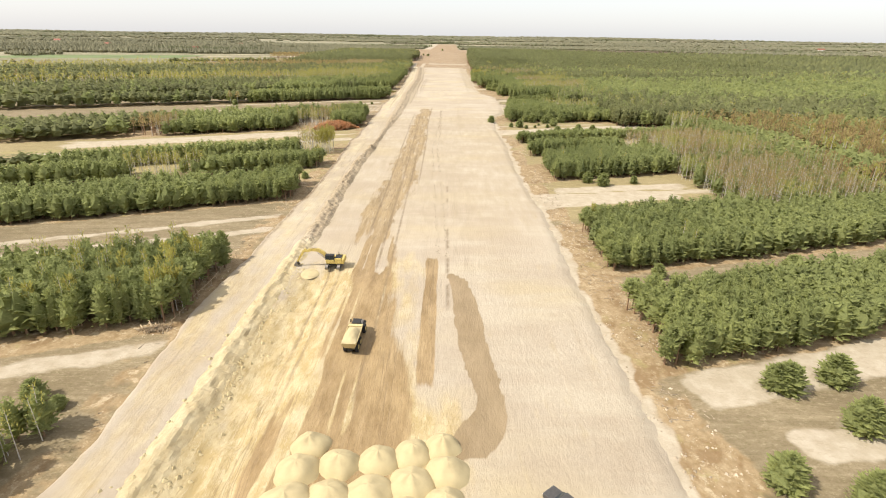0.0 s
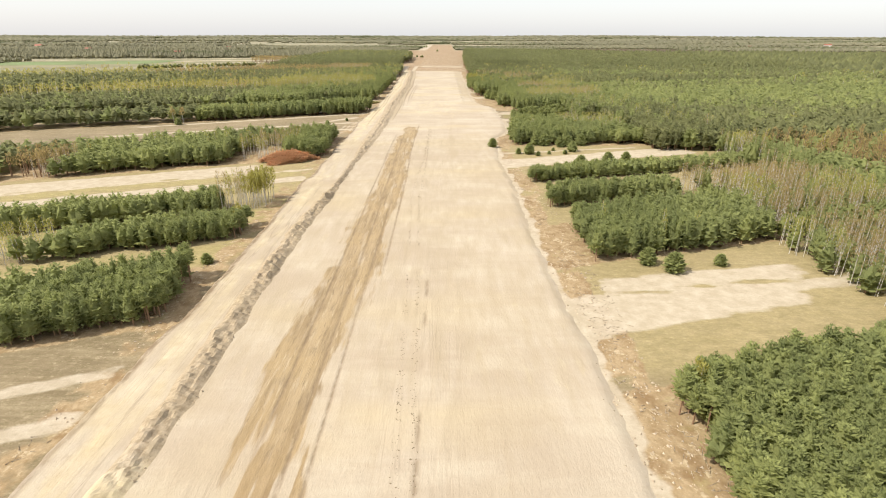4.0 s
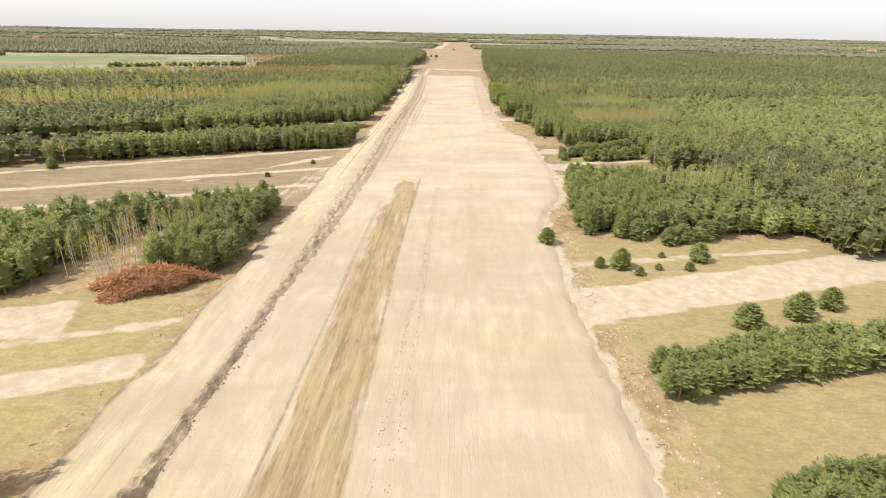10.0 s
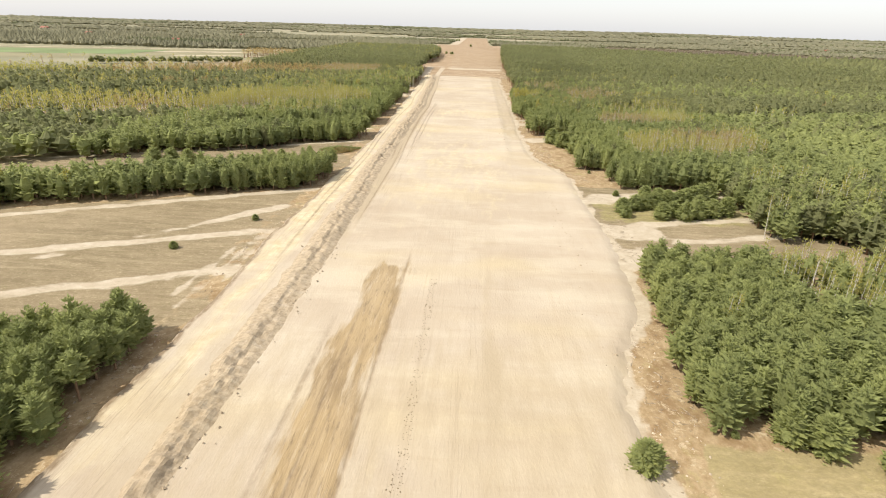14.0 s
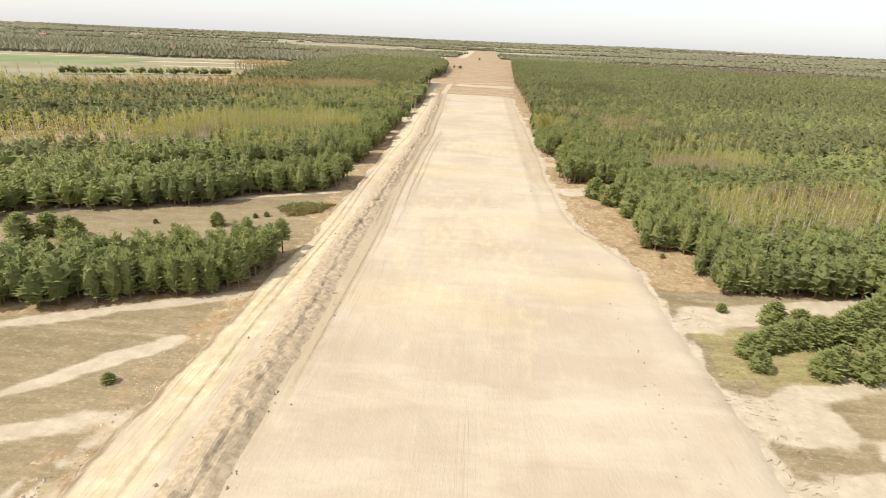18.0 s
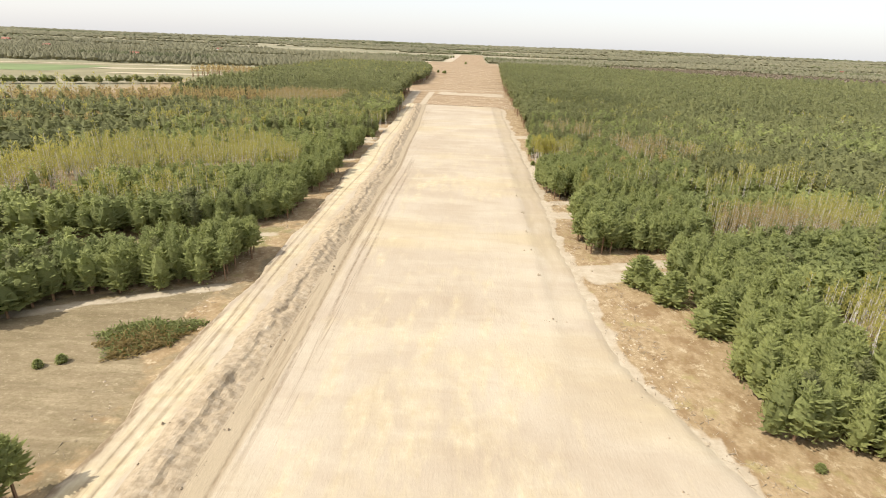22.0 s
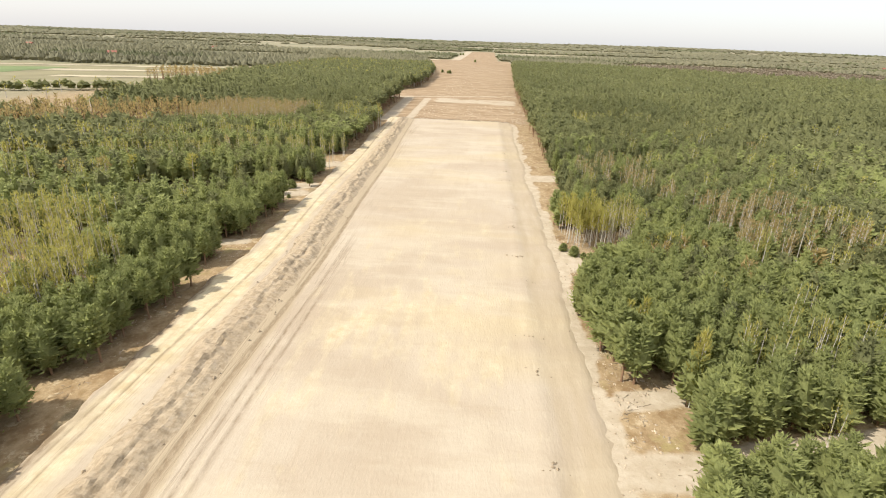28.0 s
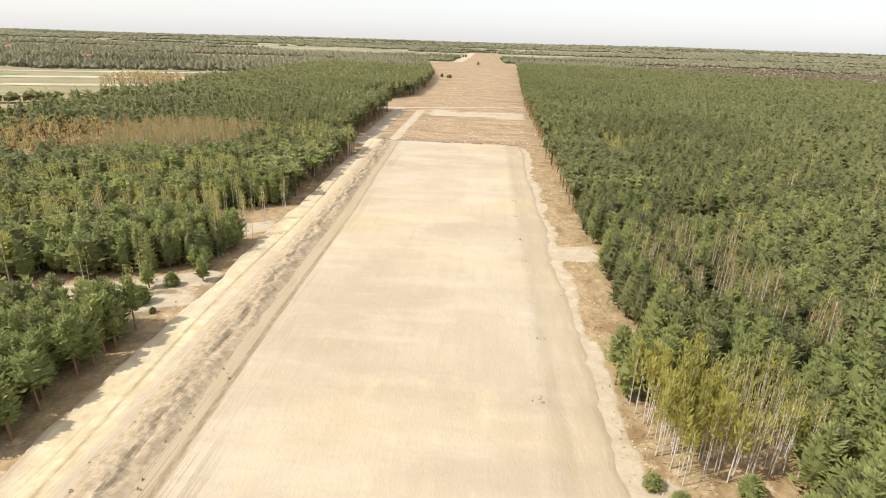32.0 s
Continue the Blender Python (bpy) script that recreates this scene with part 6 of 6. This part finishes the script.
def scatter(name, spots, material, label, category):
    """Many small angular lumps in one mesh. spots: x, y, z, size."""
    spots = np.asarray(spots)
    n = len(spots)
    base = np.array(((1, 0, 0), (0, 1, 0), (-1, 0, 0), (0, -1, 0), (0, 0, 0.8)))
    jit = 0.55 + 0.9 * RNG.random((n, 5, 3))
    v = base * jit * spots[:, None, 3:4] + spots[:, None, :3]
    f = (np.arange(n)[:, None, None] * 5 + np.array([(0, 1, 4), (1, 2, 4), (2, 3, 4), (3, 0, 4)])).reshape(-1, 3)
    tagged(new(name, mesh_of(name, v.reshape(-1, 3), f, [material], attrs=dict(tint=np.repeat(RNG.random(n), 5)))), label, category, kind="stuff")


def clods():
    rows = []
    for k in range(16):
        y0 = 478 + k * 16.5 + RNG.normal() * 2
        for _ in range(10):
            x, y = 19.8 + RNG.normal() * 1.1, y0 + RNG.normal() * 0.45
            rows.append((x, y, float(road_height(x, y)) - 0.04, 0.10 + 0.22 * RNG.random()))
    for _ in range(700):
        x, y = 29 + RNG.normal() * 1.5, 40 + RNG.random() * 720
        rows.append((x, y, max(float(road_height(x, y)), GROUND_Z) - 0.03, 0.08 + 0.2 * RNG.random() ** 2))
    for _ in range(3600):
        y = 112 + RNG.random() ** 1.4 * 520
        x = float(bank_foot(y)) + 0.2 + RNG.normal() * (0.55 + 1.2 * float(step(y, 255, 345)))
        rows.append((x, y, float(road_height(x, y)) + 0.12, 0.07 + 0.20 * RNG.random() ** 2))
    scatter("soil_clods", rows, plain("clod", (0.315, 0.248, 0.165), 1.0, vary=0.35, scale=1), "loose brown soil clods along the roadbed", "soil clods")


clods()


def trail():
    """Crumbs pressed out by a crawler's two chains."""
    rows = []
    for _ in range(4200):
        y = 112 + RNG.random() * 240
        if vnoise(y, 6, 0.35, 95) < 0.22:
            continue
        x = float(np.interp(y, (110, 170, 231, 285, 350), (1.6, -0.4, -2.5, -1.1, -1.0))) + (1.0 if RNG.random() < 0.5 else -1.0) * (1 - 0.6 * float(step(y, 240, 300))) + RNG.normal() * 0.28
        rows.append((x, y, float(road_height(x, y)) - 0.03, 0.03 + 0.12 * RNG.random() ** 1.5))
    # the dark colour stands for shade in the holes the chains press
    scatter("soil_crumbs", rows, plain("shaded_crumb", (0.19, 0.142, 0.085), 1.0, vary=0.35, scale=1), "soil crumbs along crawler tracks, coloured dark like shaded holes", "soil clods")


trail()


def spoil():
    rows = []
    for _ in range(900):
        y = 36 + RNG.random() * 72
        x = float(bank_foot(y)) + 0.6 + RNG.normal() * 1.5
        rows.append((x, y, float(road_height(x, y)) - 0.05, 0.10 + 0.34 * RNG.random() ** 2))
    scatter("sand_lumps", rows, HEAP, "lumps of yellow sand fallen along the cut", "sand lumps")


spoil()


def debris():
    rows = []
    for _ in range(7000):
        y = 40 + RNG.random() * 800
        x = 28 + RNG.random() * 8 if RNG.random() < 0.75 else -46 + RNG.random() * 5
        if vnoise(x, y, 0.12, 97) > 0.50:
            rows.append((x, y, GROUND_Z - 0.02, 0.08 + 0.22 * RNG.random() ** 2))
    for _ in range(5000):
        y = 822 + RNG.random() ** 1.5 * 700
        x = -30 + RNG.random() * 70
        if not 905 < y < 955:
            rows.append((x, y, GROUND_Z - 0.05, 0.15 + 0.5 * RNG.random() ** 2))
    scatter("wood_debris", rows, plain("debris", (0.46, 0.37, 0.26), 1.0, vary=0.5, scale=0.7), "pale wood chips and stumps on the cleared strip", "wood debris")


debris()


def sticks():
    """Broken branches and roots left lying on the cleared strips."""
    rows = []
    while len(rows) < 2600:
        y = 60 + RNG.random() * 600
        x = 30 + RNG.random() * 7 + 9 * float(within(y, 345, 445, 15)) if RNG.random() < 0.85 else -45 + RNG.random() * 4
        if vnoise(x, y, 0.14, 98) > 0.45:
            rows.append((x, y, GROUND_Z + 0.05))
    c = np.array(rows)
    n = len(c)
    a, ln, th = RNG.random(n) * 6.283, 0.2 + 0.7 * RNG.random(n) ** 2, 0.03 + 0.04 * RNG.random(n)
    d = np.stack([np.cos(a), np.sin(a), RNG.normal(size=n) * 0.12], 1) * ln[:, None]
    s = np.stack([-np.sin(a), np.cos(a), np.zeros(n)], 1) * th[:, None]
    v = np.stack([c - d + s, c - d - s, c - d + UP * th[:, None] * 1.6, c + d], 1).reshape(-1, 3)
    f = (np.arange(n)[:, None, None] * 4 + np.array([(0, 3, 2), (2, 3, 1), (0, 1, 3)])).reshape(-1, 3)
    tagged(new("broken_branches", mesh_of("broken_branches", v, f, [plain("grey_wood", (0.36, 0.285, 0.195), 0.9, vary=0.5)])), "pale broken branches and roots on brown litter", "branches", kind="stuff")


sticks()
